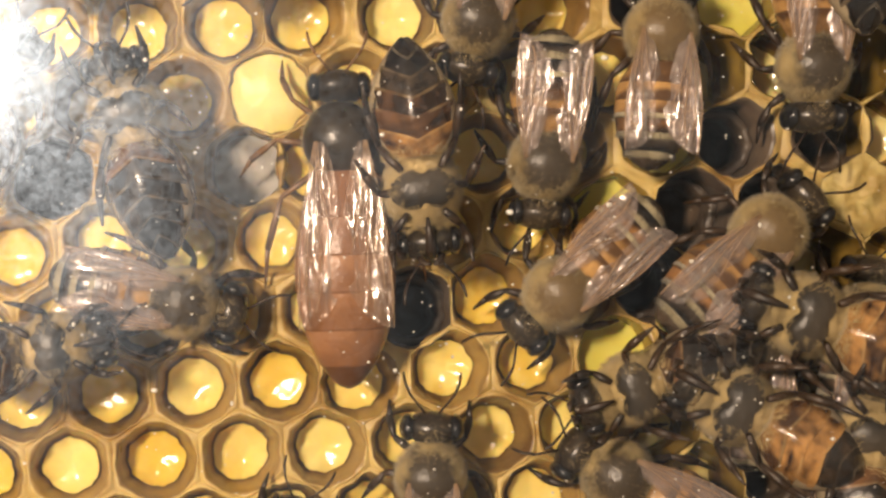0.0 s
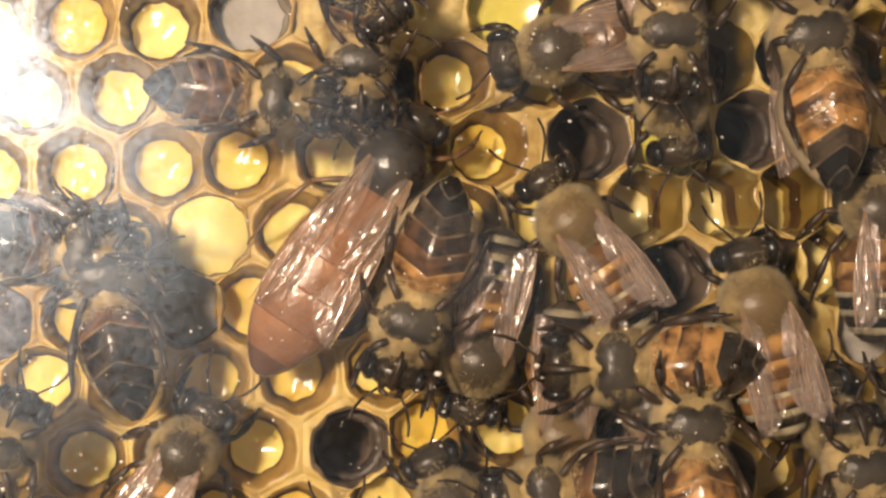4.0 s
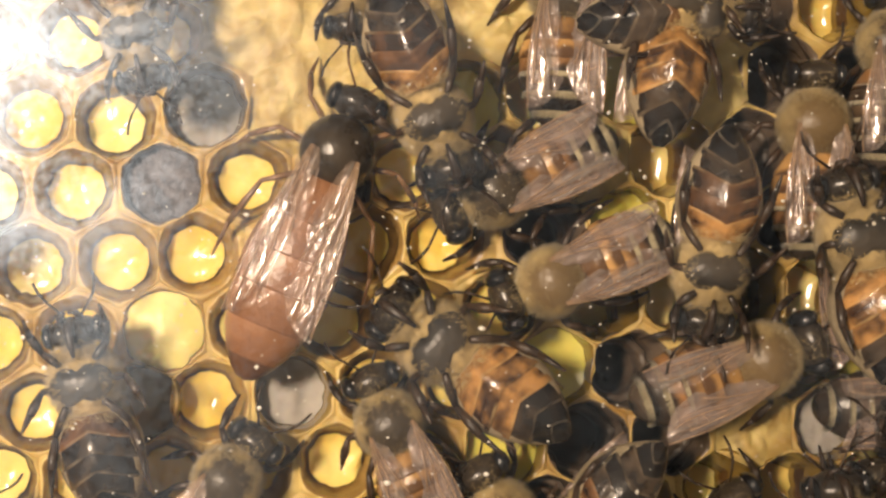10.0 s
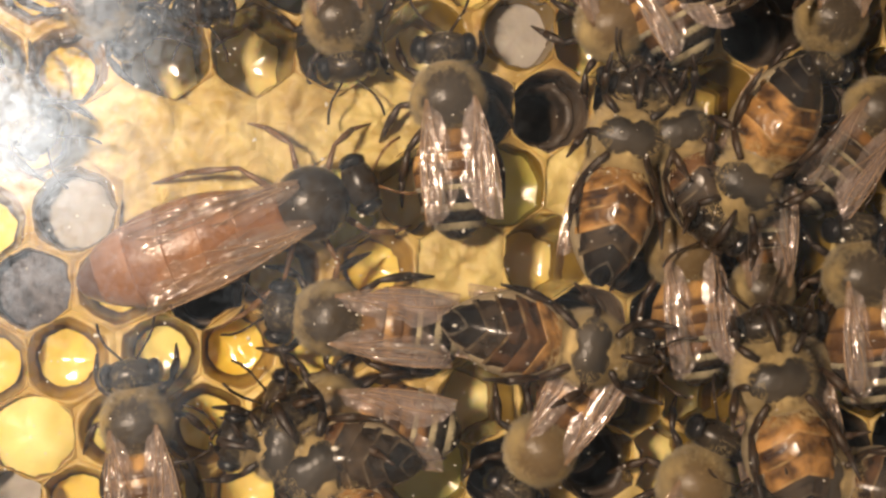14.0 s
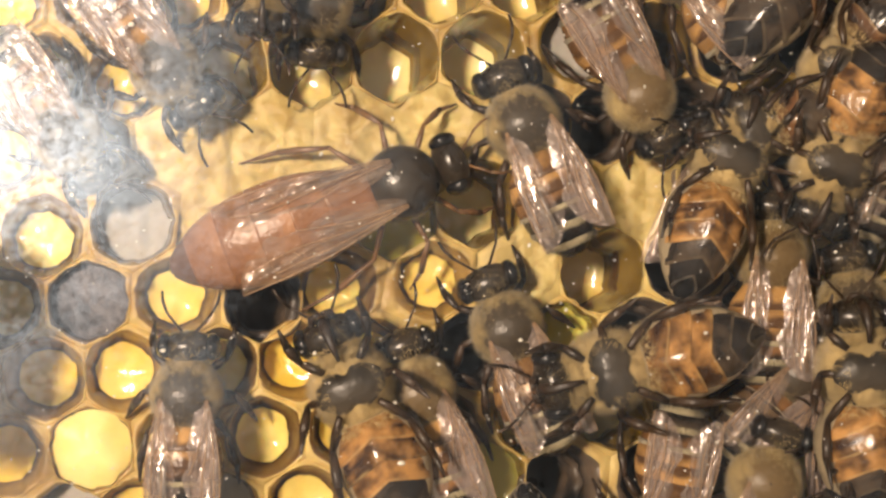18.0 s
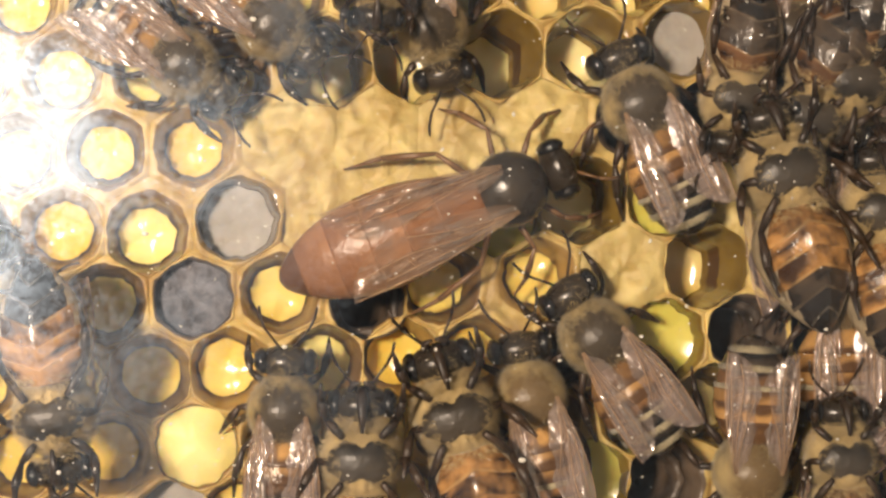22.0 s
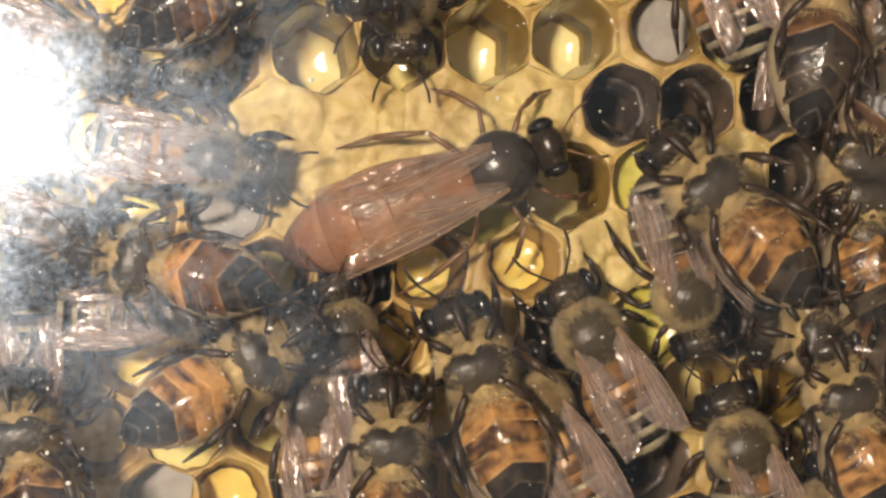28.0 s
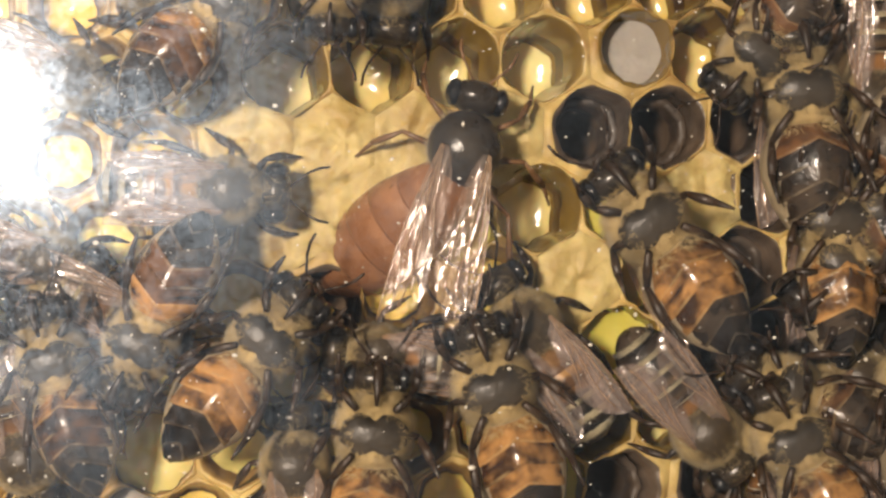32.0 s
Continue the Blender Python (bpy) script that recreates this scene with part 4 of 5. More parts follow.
    crawl(bee(False, 0.3, 0.98), False, 3.2, [(0, 18.0, 34.2, -71), (12, 18.0, 34.2, -71), (14, 19.2, 19.7, -70), (17, 15.9, 14.0, -76), (18, 17.1, 16.0, -60), (19, 16.9, 13.8, -57), (20, 16.2, 13.3, -64), (21, 19.6, 13.5, -66), (22, 24.3, 19.1, -72), (23, 29.8, 21.4, -72), (24, 24.1, 18.3, -64), (32, 24.1, 18.3, -64)])
    crawl(bee(True, 0.0, 1.02), True, 6.4, [(0, 26.1, 23.9, -98), (11, 26.1, 23.9, -98), (13, 26.5, 7.9, -131), (14, 27.9, 9.7, -119), (17, 27.6, 4.5, -132), (18, 29.4, 11.7, -112), (19, 31.7, 12.0, -115), (32, 31.7, 12.0, -115)])
    crawl(bee(True, 0.2, 1.02), True, 5.6, [(0, 15.1, 18.0, 87), (4, 17.4, 14.0, 87), (7, 14.4, 11.6, 89), (8, 15.9, 12.2, 94), (9, 16.0, 10.1, 84), (10, 15.1, 10.5, 83), (11, 15.9, 10.8, 73), (12, 18.9, 9.2, 80), (13, 20.0, 8.2, 78), (14, 19.9, 8.7, 79), (17, 21.7, 8.5, 81), (18, 22.1, 8.5, 70), (19, 22.8, 7.2, 79), (20, 24.5, 6.7, 97), (21, 25.3, 5.0, 95), (32, 25.3, 5.0, 95)])
    crawl(bee(True, 0.0, 1.11), True, 6.4, [(0, 40.8, -8.7, -147), (13, 48.6, -3.5, -162), (15, 48.6, -3.5, -162), (17, 30.9, -1.3, -190), (18, 17.6, -1.5, -167), (19, 19.1, -2.4, -167), (19.5, 19.1, 0.2, -200), (20, 19.0, 2.9, -232), (21, 17.6, 8.3, -238), (22, 19.6, 7.1, -254), (22.5, 18.2, 3.4, -222), (23, 16.9, -0.2, -190), (24, 17.4, -3.6, -144), (25.5, 17.9, 1.6, -176), (27, 18.5, 6.9, -207), (28, 17.1, 5.9, -227), (29, 17.0, 5.7, -232), (30, 16.7, 5.2, -232), (31, 16.6, 4.9, -229), (32, 15.2, 5.1, -233)])
    crawl(bee(False, 0.5, 0.96), False, 3.2, [(0, -25.7, 29.0, -17), (12, -17.1, 22.7, -40), (14, -12.1, 20.0, -40), (17, -10.6, 17.0, -36), (18, -11.4, 17.2, -52), (19, -11.1, 16.9, -51), (20, -10.6, 17.0, -52), (21, -11.6, 17.1, -56), (22, -12.0, 19.1, -36), (23, -14.7, 21.6, -32), (24, -16.8, 22.4, -37), (32, -16.8, 22.4, -37)])
    crawl(bee(False, 0.6, 0.95), False, 3.2, [(0, -47.9, 20.0, -33), (12, -47.9, 20.0, -33), (14, -17.8, 13.9, -37), (17, -16.0, 11.9, -28), (18, -17.1, 13.2, -54), (19, -18.4, 10.6, -56), (20, -23.5, 11.3, -49), (21, -17.4, 14.4, -53), (22, -17.2, 16.7, -35), (23, -16.4, 17.5, -25), (24, -18.9, 10.3, -14), (27, -15.2, 9.2, -16), (28, -15.0, 9.5, -11), (29, -15.2, 9.9, -6), (30, -16.8, 9.8, -11), (31, -13.9, 9.0, 3), (32, -12.3, 8.8, -2)])
    crawl(bee(True, 0.3, 1.02), True, 6.4, [(0, -47.8, 1.5, 58), (5.33, -40.6, 0.5, 8), (10.67, -33.4, -0.5, -42), (16, -26.2, -1.5, -92), (17, -24.6, -1.7, -92), (18, -22.6, -0.5, -94), (19, -20.4, -0.8, -95), (20, -20.9, -0.9, -89), (21, -23.7, -2.1, -99), (22, -22.5, -2.4, -82), (23, -19.2, -0.1, -88), (23.5, -19.3, -3.0, -30), (23.75, -18.7, -3.6, 7), (24, -18.1, -4.2, 44), (27, -12.6, -4.5, 30), (28, -12.1, -3.4, 30), (29, -10.5, -2.3, 50), (30, -10.5, -2.0, 54), (31, -9.6, -0.6, 63), (32, -9.2, -1.4, 50)])
    crawl(bee(True, 0.5, 0.96), True, 6.4, [(0, -55.1, -7.9, 72), (11.5, -38.2, -0.7, 122), (21, -38.2, -0.7, 122), (23, -21.3, 6.5, 173), (24, -17.5, 4.2, 171), (27, -13.7, 3.1, 176), (28, -15.2, 2.8, 167), (29, -15.4, 5.6, 171), (29.5, -15.6, 2.9, 209), (30, -15.9, 0.1, 248), (31, -14.7, 1.6, 245), (32, -14.1, 1.7, 244)])
    crawl(bee(False, 0.7, 0.99), False, 2.0, [(0, -14.4, 31.0, -90), (9, -14.4, 31.0, -90), (11, -2.4, 18.5, -91), (12, 2.8, 16.3, -92), (13, 2.8, 20.3, -92), (14, 3.1, 20.2, -80), (17, -0.4, 21.2, -91), (18, -1.4, 21.8, -90), (19, -0.5, 22.8, -89), (20, -2.5, 25.0, -92), (21, -5.6, 23.3, -80), (22, -1.5, 20.0, -75), (23, -2.3, 21.7, -60), (24, 0.6, 22.6, -93), (27, -1.5, 20.3, -90), (28, -2.0, 21.0, -90), (29, -0.3, 20.2, -88), (30, -1.6, 20.7, -90), (31, -0.9, 20.0, -98), (32, -0.8, 23.4, -90)])
    crawl(bee(False, 0.7, 0.98), False, 2.0, [(0, -21.0, 34.1, -90), (22, -21.0, 34.1, -90), (24, -8.3, 23.2, -81), (27, -12.2, 19.2, -106), (28, -13.7, 18.5, -104), (29, -7.5, 19.9, -112), (30, -8.1, 20.9, -90), (31, -4.7, 25.2, -92), (32, -3.0, 26.0, -95)])
    crawl(bee(True, 0.4, 0.97), True, 5.6, [(0, -25.2, 30.7, 21), (23, -15.4, 26.9, 31), (24, -13.9, 21.9, 29), (28, -12.7, 19.2, 34), (29, -12.5, 18.7, 46), (30, -12.5, 18.8, 54), (31, -13.2, 19.3, 49), (32, -11.8, 18.1, 47)])
    crawl(bee(False, 0.9, 0.96), False, 3.2, [(0, 34.0, 11.7, -90), (2.67, 32.8, 11.1, -34), (5.33, 31.6, 10.5, 23), (8, 30.3, 10.0, 79), (9, 29.4, 9.8, 84), (10, 29.2, 8.5, 85), (11, 31.5, 12.0, 71), (12, 31.6, 11.0, 68), (13, 34.5, 9.9, 53), (14, 35.2, 11.2, 51), (17, 35.9, 9.5, 56), (18, 33.8, 10.6, 69), (19, 35.3, 8.4, 77), (19.67, 32.7, 9.4, 25), (20.33, 30.1, 10.4, -26), (21, 27.6, 11.4, -78), (22, 25.8, 10.5, -75), (23, 19.4, 4.9, -87), (24, 17.0, 3.0, -108), (27, 15.7, 0.5, -73), (28, 14.7, 2.9, -74), (29, 14.7, 3.3, -85), (30, 14.2, 0.9, -88), (31, 13.7, -1.0, -95), (32, 17.1, -4.3, -51)])
    crawl(bee(False, 0.9, 1.01), False, 3.2, [(0, 34.0, -38.8, 90), (24, 25.0, -17.3, 90), (27, 19.8, -11.4, 93), (28, 19.3, -10.0, 109), (29, 19.6, -10.9, 92), (30, 19.8, -8.6, 96), (31, 18.5, -5.0, 96), (32, 22.9, -7.9, 103)])
    crawl(bee(True, 0.8, 1.08), True, 5.6, [(0, 32.6, 21.6, -90), (7.67, 30.2, 21.6, -32), (15.33, 27.8, 21.6, 27), (23, 25.4, 21.6, 85), (24, 25.0, 21.4, 87), (27, 21.7, 19.3, 87), (28, 22.6, 17.6, 82), (29, 22.6, 17.5, 83), (30, 22.2, 13.3, 96), (31, 22.2, 10.2, 97), (32, 23.5, 12.4, 96)])
    crawl(bee(True, 0.1, 1.05), True, 6.4, [(0, -7.4, -63.5, 93), (17, 4.3, -26.8, 94), (19, -2.0, -20.2, 93), (21, -6.8, -15.8, 94), (22, -5.2, -9.1, 90), (23, -5.7, -7.4, 96), (24, -4.4, -10.1, 94), (27, -5.2, -9.5, 93), (28, -2.7, -9.3, 91), (29, -2.1, -7.4, 95), (30, -0.9, -5.4, 90), (31, -1.4, -5.4, 94), (32, -2.0, -7.2, 86)])
    crawl(bee(False, 0.7, 0.98), False, 3.2, [(0, -5.6, -32.2, 89), (1, -7.4, -30.4, 87), (2, -4.6, -29.6, 99), (3, -0.3, -26.5, 85), (4, 0.3, -25.1, 115), (7, 5.5, -25.0, 116), (32, 5.5, -25.0, 116)])
    crawl(bee(False, 0.4, 1.01), False, 3.2, [(0, 7.4, -31.3, 150), (1, 5.7, -29.2, 151), (2, 11.9, -28.5, 123), (3, 12.3, -26.4, 124), (4, 15.1, -27.3, 124), (7, 22.2, -21.5, 124), (32, 22.2, -21.5, 124)])
    crawl(bee(True, 0.1, 1.05), True, 6.4, [(0, 13.5, -26.7, 151), (1, 13.0, -24.0, 149), (2, 11.6, -25.9, 99), (3, 13.1, -22.1, 97), (4, 13.4, -20.2, 93), (7, 25.5, -21.3, 99), (32, 25.5, -21.3, 99)])
    crawl(bee(False, 0.4, 0.99), False, 3.2, [(0, -2.3, -1.3, -103), (1, 1.9, -0.3, -149), (2, 3.0, 1.0, -154), (3, 5.8, 3.1, -168), (4, 7.5, 4.2, -169), (7, 30.0, 13.6, -117), (8, 33.9, 20.3, -100), (32, 33.9, 20.3, -100)])
    crawl(bee(True, 0.9, 0.92), True, 6.4, [(0, 13.5, 4.2, -32), (1, 9.1, 5.5, -34), (1.5, 8.5, 2.6, -3), (2, 7.9, -0.2, 28), (3, 6.5, 6.3, 28), (3.5, -0.3, 7.5, -13), (4, -7.1, 8.7, -54), (7, -5.0, 12.3, -105), (8, -3.3, 16.8, -102), (9.1, 8.4, 24.4, -156), (10.2, 20.0, 32.0, -210), (32, 20.0, 32.0, -210)])
    crawl(bee(True, 0.6, 0.88), True, 6.4, [(0, -25.1, 2.6, 52), (1, -25.0, -1.6, 33), (2, -21.5, -1.0, 51), (3, -13.7, 2.5, 8), (4, -12.4, 0.6, -6), (7, -13.7, 9.0, 36), (8, -13.8, 12.7, 48), (8.5, -15.7, 11.5, -8), (9, -17.7, 10.2, -64), (10, -16.3, 11.7, -78), (12, -16.4, 24.2, -90), (18.67, -11.6, 27.2, -137), (25.33, -6.8, 30.1, -183), (32, -2.0, 33.0, -230)])
    crawl(bee(False, 0.4, 1.00), False, 3.2, [(0, 27.2, -0.9, 93), (1, 19.4, -20.0, 83), (1.33, 19.4, -10.1, 25), (1.67, 19.4, -0.2, -34), (2, 19.3, 9.7, -93), (2.33, 21.1, 7.4, -152), (2.67, 22.9, 5.0, -212), (3, 24.7, 2.7, -271), (4, 25.6, -7.7, -270), (7, 31.4, -5.2, -270), (32, 31.4, -5.2, -270)])
    crawl(bee(False, 0.9, 0.95), False, 3.2, [(0, 14.0, -24.4, 88), (1, 12.1, -23.0, 73), (2, 11.4, -20.7, 98), (3, 9.9, -18.3, 80), (4, 12.1, -19.3, 102), (5, 15.2, -18.8, 154), (6, 18.4, -18.3, 207), (7, 21.5, -17.9, 259), (7.5, 25.4, -16.3, 318), (8, 29.2, -14.8, 377), (9, 30.2, -14.2, 371), (10, 30.5, -11.9, 360), (11, 30.6, -11.4, 351), (11.5, 34.6, -13.9, 398), (12, 38.7, -16.5, 445), (32, 38.7, -16.5, 445)])
    crawl(bee(True, 0.6, 1.00), True, 6.4, [(0, 18.0, 8.8, 90), (3, 21.6, 17.4, 90), (3.33, 18.3, 13.7, 30), (3.67, 15.1, 10.1, -30), (4, 11.8, 6.4, -90), (5, 13.9, 4.0, -30), (6, 15.9, 1.5, 30), (7, 18.0, -0.9, 90), (8, 19.0, -2.8, 101), (8.5, 16.6, -2.8, 137), (9, 14.1, -2.8, 173), (9.5, 16.1, -1.3, 221), (10, 17.4, -1.5, 262), (11, 24.5, -7.6, 297), (11.33, 25.0, -4.5, 348), (11.67, 26.4, -4.4, 398), (12, 31.7, -8.6, 450), (13, 41.6, -10.5, 450), (32, 41.6, -10.5, 450)])
    crawl(bee(True, 0.9, 0.88), True, 5.6, [(0, -28.6, -22.7, 11), (1, -31.8, -22.8, -8), (1.5, -29.0, -21.4, 43), (2, -26.2, -20.1, 93), (2.5, -27.6, -18.6, 34), (3, -28.9, -17.1, -26), (3.5, -27.9, -19.0, 19), (4, -26.9, -20.8, 64), (32, -26.9, -20.8, 64)])
    crawl(bee(False, 0.8, 0.88), False, 3.2, [(0, -15.0, -36.3, 71), (1, -16.9, -34.5, 76), (2.5, -19.6, -21.5, 23), (4, -22.4, -8.4, -31), (7, -31.0, 7.3, -40), (32, -31.0, 7.3, -40)])
    crawl(bee(True, 0.9, 0.88), True, 5.6, [(0, -30.2, -9.4, 68), (1, -27.9, -5.8, 19), (2, -27.8, 0.5, -11), (3, -24.2, -3.5, -36), (4, -23.3, -8.0, -7), (6.2, -34.7, -6.0, -4), (14, -26.9, 2.4, -0), (17, -28.3, 2.5, -0), (32, -28.3, 2.5, -0)])
    crawl(bee(False, 0.9, 0.93), False, 3.2, [(0, 45.0, 14.0, 80), (20, 45.0, 8.0, 90), (20.5, 37.9, 7.0, 147), (21, 30.8, 5.9, 204), (21.5, 23.8, 4.9, 261), (27, 24.5, 5.3, 261), (27.5, 27.6, 2.6, 223), (28, 30.7, -0.1, 185), (29, 32.3, -2.2, 180), (30, 31.7, -2.3, 180), (30.5, 28.6, -5.2, 140), (31, 25.5, -8.0, 101), (32, 25.4, -8.1, 100)])
    crawl(bee(True, 0.8, 0.95), True, 5.6, [(0, 19.8, -29.5, 80), (1, 18.5, -21.7, 77), (2, 18.9, -20.5, 75), (3, 20.5, -20.3, 111), (4, 23.9, -22.8, 100), (32, 23.9, -22.8, 100)])
    crawl(bee(True, 0.7, 0.88), True, 5.6, [(0, 15.2, 11.5, 5), (10, 15.2, 11.5, 5), (11, 20.4, 11.2, -17), (12, 20.2, 11.8, -55), (12.25, 22.3, 10.2, -22), (12.5, 24.4, 8.7, 12), (12.75, 26.5, 7.1, 46), (13, 28.6, 5.6, 79), (14, 24.0, 9.6, 112), (15.5, 24.1, 11.2, 151), (17, 24.2, 12.8, 189), (18, 25.6, 12.4, 190), (19, 26.9, 12.4, 203), (19.17, 26.4, 11.9, 256), (19.33, 25.8, 11.5, 308), (19.5, 25.3, 11.0, 361), (19.75, 24.6, 14.7, 324), (20, 24.0, 18.3, 286), (21, 16.9, 13.1, 241), (22, 16.8, 15.2, 260), (23, 22.8, 16.8, 260), (24, 21.9, 17.2, 259), (24.87, 29.6, 18.2, 313), (25.73, 37.3, 19.1, 366), (26.6, 45.0, 20.0, 420), (28, 45.0, 20.0, 420), (28.67, 38.0, 19.4, 478), (29.33, 31.0, 18.7, 536), (30, 23.9, 18.1, 595), (31, 20.9, 16.0, 591), (32, 21.5, 18.0, 591)])
    crawl(bee(False, 0.8, 0.88), False, 3.2, [(0, 28.6, -20.6, 90), (10, 28.6, -20.6, 90), (12, 38.1, -5.1, 90), (12.25, 33.7, -3.9, 58), (12.5, 29.4, -2.7, 25), (13, 31.2, 0.1, -16), (13.5, 30.2, 1.9, -52), (14, 29.2, 3.6, -88), (15.5, 29.4, 1.2, -146), (17, 29.7, -1.1, -204), (17.5, 28.1, -2.6, -258), (18, 26.6, -4.0, -312), (32, 26.6, -4.0, -312)])
    crawl(bee(True, 0.3, 0.92), True, 5.6, [(0, 45.0, -8.0, 95), (17.5, 45.0, -8.0, 95), (19, 23.0, -10.0, 64), (19.5, 22.8, -8.7, 30), (20, 22.5, -7.4, -3), (21, 17.6, -9.5, 2), (21.5, 20.3, -9.3, 48), (22, 22.9, -9.2, 93), (23, 25.1, -13.6, 99), (32, 25.1, -13.6, 99)])
    crawl(bee(False, 0.9, 0.88), False, 3.2, [(0, -51.0, -29.9, -20), (21, -40.0, -2.4, -16), (23, -21.7, 1.3, -16), (24, -14.1, -1.1, -13), (27, -16.9, 0.2, -7), (28, -17.2, 0.1, -2), (29, -17.7, 1.9, -13), (30, -15.7, 0.6, 7), (31, -18.7, 2.6, -33), (32, -17.3, 1.8, -26)])
    crawl(bee(False, 0.8, 0.94), False, 3.2, [(0, -49.4, -34.7, -90), (22, -33.1, -4.6, -83), (27, -23.9, -6.1, -79), (28, -23.4, -4.7, -88), (29, -23.9, -4.7, -88), (30, -25.3, -5.6, -85), (31, -23.1, -7.0, -82), (32, -22.5, -5.1, -75)])
    crawl(bee(True, 0.5, 0.94), True, 5.6, [(0, -43.7, -55.5, 105), (22, -43.7, -55.5, 105), (24, -28.1, -9.4, 104), (27, -22.1, -10.3, 105), (28, -23.2, -8.4, 101), (29, -21.9, -10.1, 102), (30, -19.5, -4.1, 102), (31, -18.1, -4.2, 107), (32, -19.4, -2.8, 107)])
    crawl(bee(False, 0.9, 0.88), False, 3.2, [(0, -20.9, -67.6, 90), (21, -20.9, -67.6, 90), (23, -5.0, -6.3, 100), (24, -5.1, -7.1, 115), (27, -4.8, -3.5, 109), (28, -4.9, -2.7, 104), (29, -3.7, -0.8, 125), (30, -0.0, 0.4, 170), (31, -0.8, 0.8, 179), (32, 0.2, -1.2, 174)])
    crawl(bee(True, 0.9, 0.89), True, 5.6, [(0, -14.1, 1.9, -151), (1, -17.0, 2.2, -153), (1.5, -16.4, 3.2, -108), (2, -15.7, 4.2, -63), (3, -4.9, 6.7, -104), (4, -5.9, 4.4, -90), (7, -4.4, 11.4, -93), (8, -4.8, 14.7, -92), (9, -4.8, 14.0, -83), (10, -3.5, 15.0, -93), (11, -4.2, 22.4, -92), (32, -4.2, 22.4, -92)])
    crawl(bee(False, 0.6, 0.96), False, 3.2, [(0, -10.0, -51.4, 93), (4, -6.5, -29.6, 96), (7, -3.3, -17.3, 99), (8, -2.5, -13.8, 107), (9, -1.9, -14.2, 112), (10, -0.7, -14.4, 113), (11, -1.2, -20.8, 100), (32, -1.2, -20.8, 100)])
    crawl(bee(True, 0.9, 0.89), True, 6.4, [(0, 13.5, -50.4, 107), (2.33, 10.3, -42.4, 149), (4.67, 7.1, -34.5, 190), (7, 3.9, -26.5, 232), (8, 8.8, -19.5, 221), (9, 9.0, -17.8, 223), (10, 10.1, -17.5, 222), (10.5, 21.9, -14.2, 164), (11, 30.2, -14.0, 122), (32, 30.2, -14.0, 122)])
    crawl(bee(True, 0.9, 0.88), True, 5.6, [(0, -3.5, 21.9, -65), (18.5, 1.2, 26.3, -26), (20, 6.4, 19.4, 16), (20.6, 3.4, 25.1, -19), (22, 1.6, 37.1, -71), (32, 1.6, 37.1, -71)])
    crawl(bee(True, 0.9, 0.97), True, 5.6, [(0, 45.0, 26.0, 100), (19, 45.0, 24.0, 100), (20.5, 22.5, 20.9, 83), (22, 23.1, 19.1, 82), (24, 24.4, 18.2, 84), (27, 45.0, 27.0, 70), (32, 45.0, 27.0, 70)])
    crawl(bee(False, 0.6, 0.88), False, 3.2, [(0, -44.0, 8.0, 90), (21.5, -44.0, 8.0, 60), (22.75, -33.8, 11.8, 20), (24, -23.7, 15.5, -21), (27, -23.3, 15.5, -19), (28, -22.6, 15.9, -19), (30, -23.0, 15.8, -14), (32, -21.2, 15.9, -19)])
    crawl(bee(False, 0.7, 0.88), False, 3.2, [(0, -44.0, -6.0, 90), (21.5, -44.0, -6.0, 90), (22.75, -34.2, 1.3, 41), (24, -24.4, 8.6, -7), (27, -23.6, 5.0, -12), (28, -23.2, 5.4, -12), (30, -23.4, 5.4, -12), (32, -22.5, 5.0, -15)])
    crawl(bee(False, 0.4, 1.00), False, 3.2, [(0, 1.4, -9.7, -95), (1, 2.2, -9.4, -95), (2, 1.8, -9.4, -94), (3, 1.9, -10.0, -97), (4, 1.5, -12.8, -101), (5, 0.5, -17.9, -152), (6, -0.5, -23.0, -204), (7, -1.5, -28.1, -256), (32, -1.5, -28.1, -256)])
    crawl(bee(True, 0.8, 0.95), True, 5.6, [(0, 7.8, -24.3, -162), (1, 8.8, -24.6, -185), (2, 9.7, -22.6, -176), (3, 10.5, -17.8, -160), (4, 6.5, -21.9, -171), (7, 13.1, -29.1, -181), (32, 13.1, -29.1, -181)])
    crawl(bee(False, 0.9, 0.95), False, 3.2, [(0, 20.6, -22.7, 83), (1, 20.1, -17.8, 88), (2, 19.4, -18.1, 104), (3, 21.0, -17.5, 135), (4, 23.7, -20.9, 109), (7, 38.3, -18.4, 90), (32, 38.3, -18.4, 90)])
    crawl(bee(True, 0.9, 0.95), True, 5.6, [(0, -20.5, -46.1, 90), (9, -20.5, -46.1, 90), (10, -10.4, -31.8, 140), (11, -0.2, -17.4, 190), (12, 0.1, -11.2, 196), (13, 7.8, -5.1, 166), (14, 2.1, -7.4, 172), (17, 0.8, -17.2, 179), (32, 0.8, -17.2, 179)])
    crawl(bee(False, 0.5, 1.00), False, 4.4, [(0, 28.0, -20.8, 90), (10, 28.0, -20.8, 90), (12, 38.0, -2.5, 103), (13, 34.0, -0.8, 120), (14, 35.1, 0.6, 96), (17, 34.8, 2.5, 104), (18, 31.3, -0.3, 102), (19, 31.4, -0.6, 95), (20, 34.9, 0.2, 92), (32, 34.9, 0.2, 92)])
    crawl(bee(False, 0.3, 1.00), False, 4.4, [(0, 19.3, 13.0, 90), (13, 24.1, 22.2, 115), (14, 22.0, 20.8, 119), (17, 22.7, 19.8, 128), (18, 21.5, 20.5, 133), (19, 21.6, 20.3, 118), (20, 21.3, 18.4, 109), (21, 23.1, 27.8, 115), (32, 23.1, 27.8, 115)])
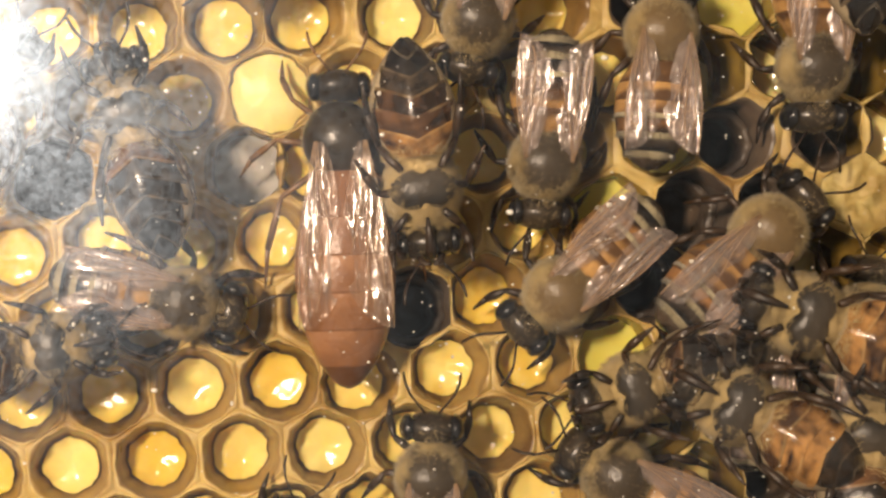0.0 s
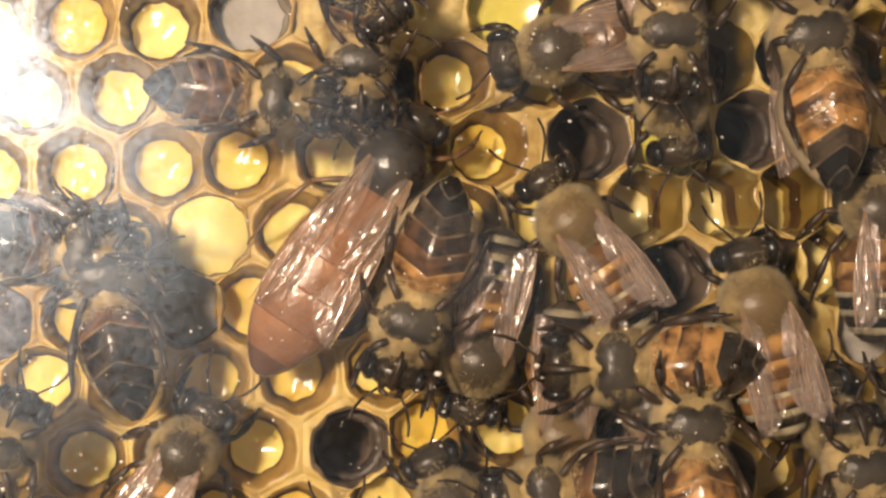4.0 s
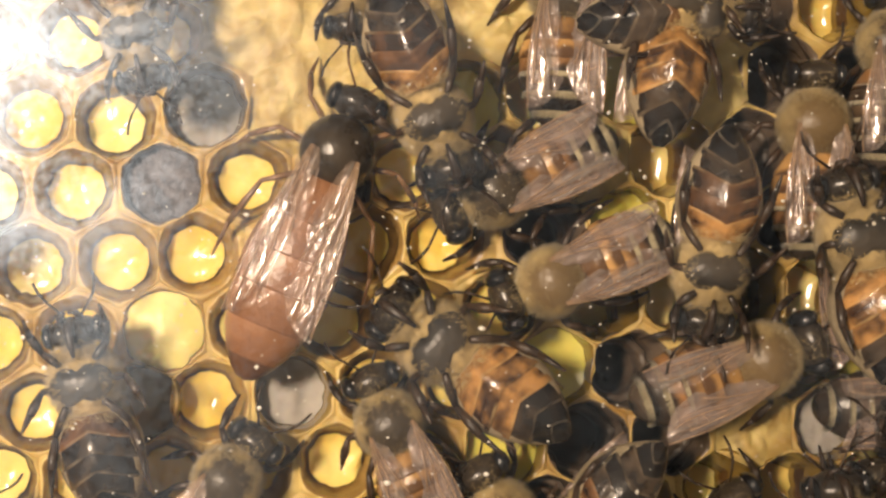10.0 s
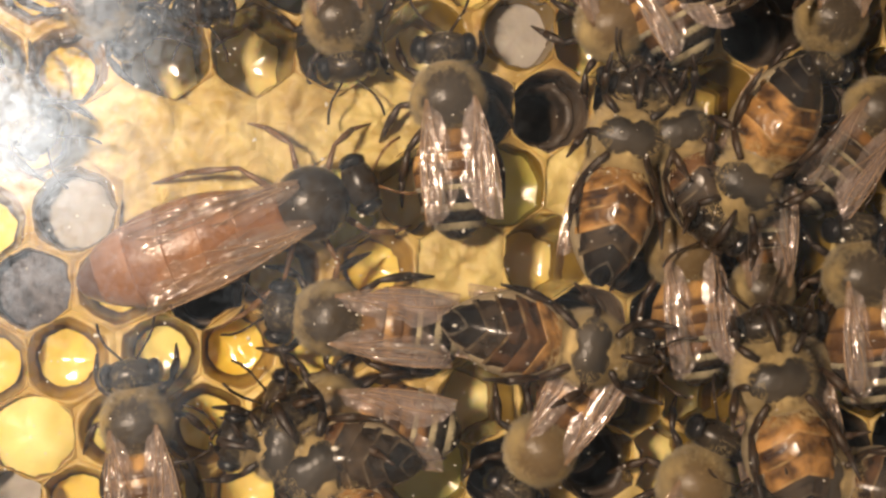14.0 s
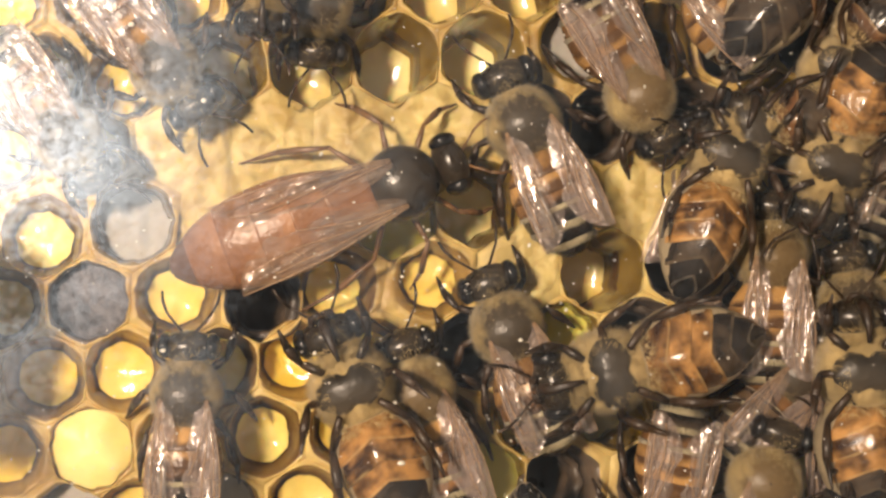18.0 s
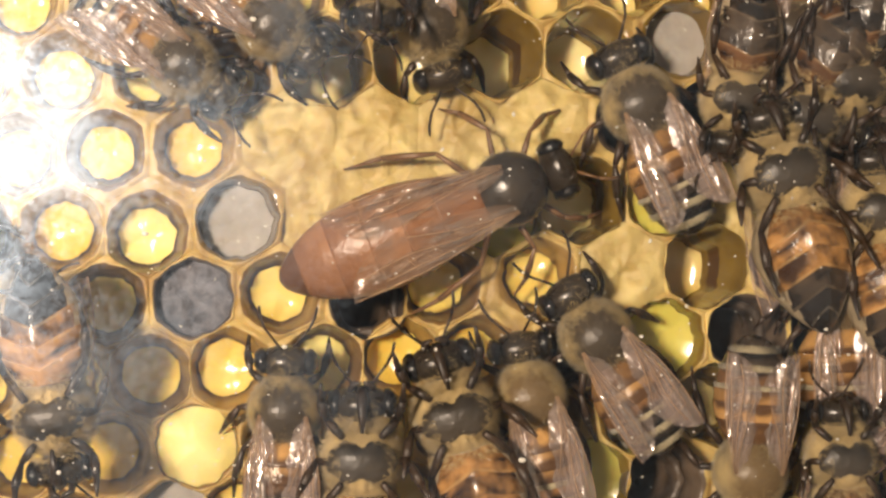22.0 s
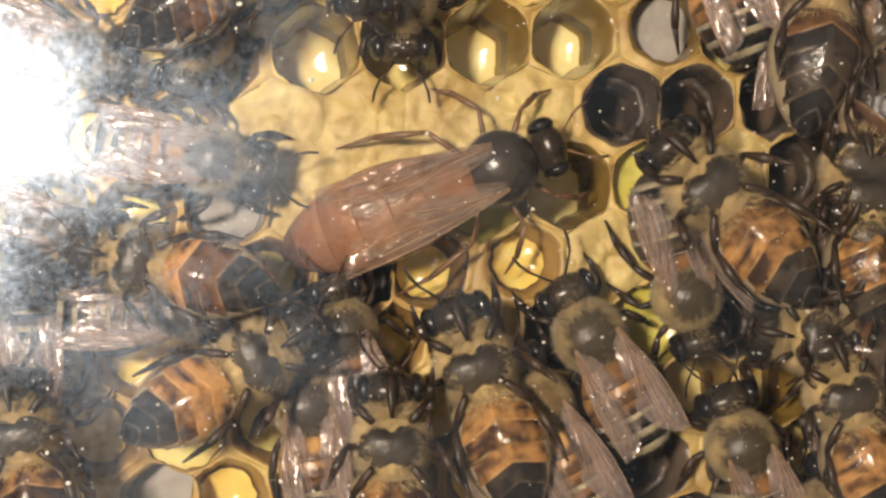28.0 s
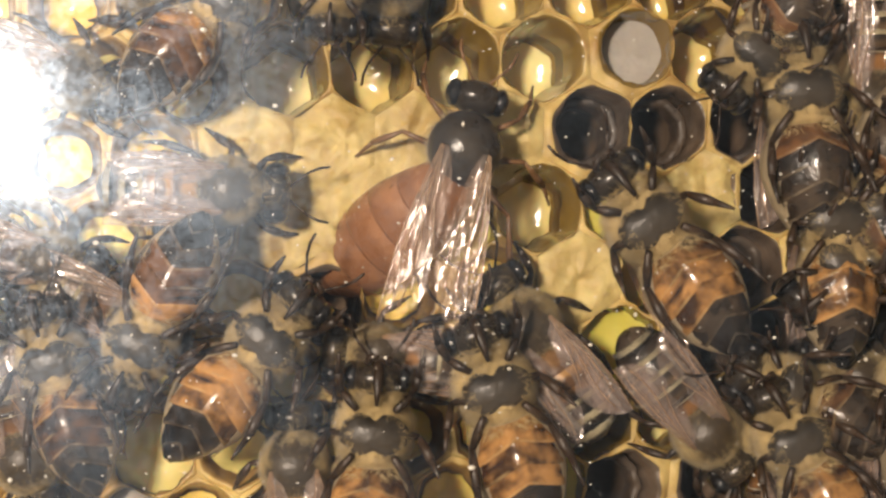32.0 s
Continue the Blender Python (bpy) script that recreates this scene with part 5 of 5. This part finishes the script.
    crawl(bee(True, 0.9, 0.95), True, 5.6, [(0, 31.0, -25.4, 180), (24, 34.5, -4.6, 169), (27, 23.6, -3.3, 174), (28, 23.8, -1.8, 169), (29, 23.6, -1.6, 170), (30, 24.4, -3.2, 165), (31, 23.6, -2.8, 157), (32, 24.1, -3.8, 155)])
    crawl(bee(True, 0.2, 1.00), True, 6.4, [(0, 29.5, -30.5, 113), (24, 33.0, -9.3, 113), (27, 23.5, -6.0, 110), (28, 24.3, -6.6, 107), (29, 24.2, -7.7, 112), (30, 22.7, -7.8, 114), (31, 23.5, -7.1, 119), (32, 23.4, -7.5, 118)])
    crawl(bee(True, 0.2, 1.00), True, 6.4, [(0, 2.8, -46.0, -117), (24, 9.6, -16.7, -115), (27, 10.5, -10.9, -125), (28, 10.9, -16.6, -119), (29, 10.8, -22.4, -122), (32, 10.8, -22.4, -122)])
    crawl(bee(True, 0.8, 1.00), True, 5.6, [(0, 32.6, 3.4, -90), (14, 43.3, 17.6, -117), (17, 32.0, 16.4, -130), (18, 30.6, 17.0, -128), (19, 27.9, 15.3, -128), (20, 23.2, 17.7, -165), (20.5, 23.1, 17.8, -131), (21, 23.0, 17.9, -97), (22, 23.6, 16.5, -100), (23, 18.9, 18.6, -102), (24, 25.0, 18.5, -100), (27, 25.9, 10.2, -102), (28, 25.7, 10.5, -110), (29, 25.0, 9.4, -139), (30, 25.7, 15.7, -90), (31, 26.9, 7.1, -130), (32, 27.0, 5.4, -138)])
    crawl(bee(False, 0.9, 0.97), False, 3.2, [(0, 26.8, 10.7, -90), (19, 33.9, 31.0, -90), (21, 13.8, 19.5, -85), (22, 20.7, 19.8, -90), (23, 20.7, 21.7, -82), (24, 24.6, 14.0, -101), (27, 26.9, 17.6, -90), (28, 27.4, 19.0, -90), (29, 26.5, 18.4, -90), (30, 21.9, 19.0, -95), (31, 24.4, 16.4, -110), (32, 28.5, 16.3, -90)])
    crawl(bee(True, 0.9, 0.97), True, 5.6, [(0, 32.6, -10.1, -90), (18, 39.6, 9.8, -117), (20, 20.4, 8.5, -103), (21, 15.6, 11.6, -119), (22, 21.3, 14.3, -111), (23, 26.3, 9.0, -124), (24, 24.4, 8.1, -124), (27, 22.2, 2.4, -129), (28, 26.6, 6.0, -117), (29, 23.8, 10.1, -136), (30, 25.5, 9.5, -106), (31, 28.0, 10.5, -101), (32, 28.6, 9.3, -101)])
    for ob in TEMPLATES.values():
        for o in (*ob.children_recursive, ob):
            bpy.data.objects.remove(o)


motions()
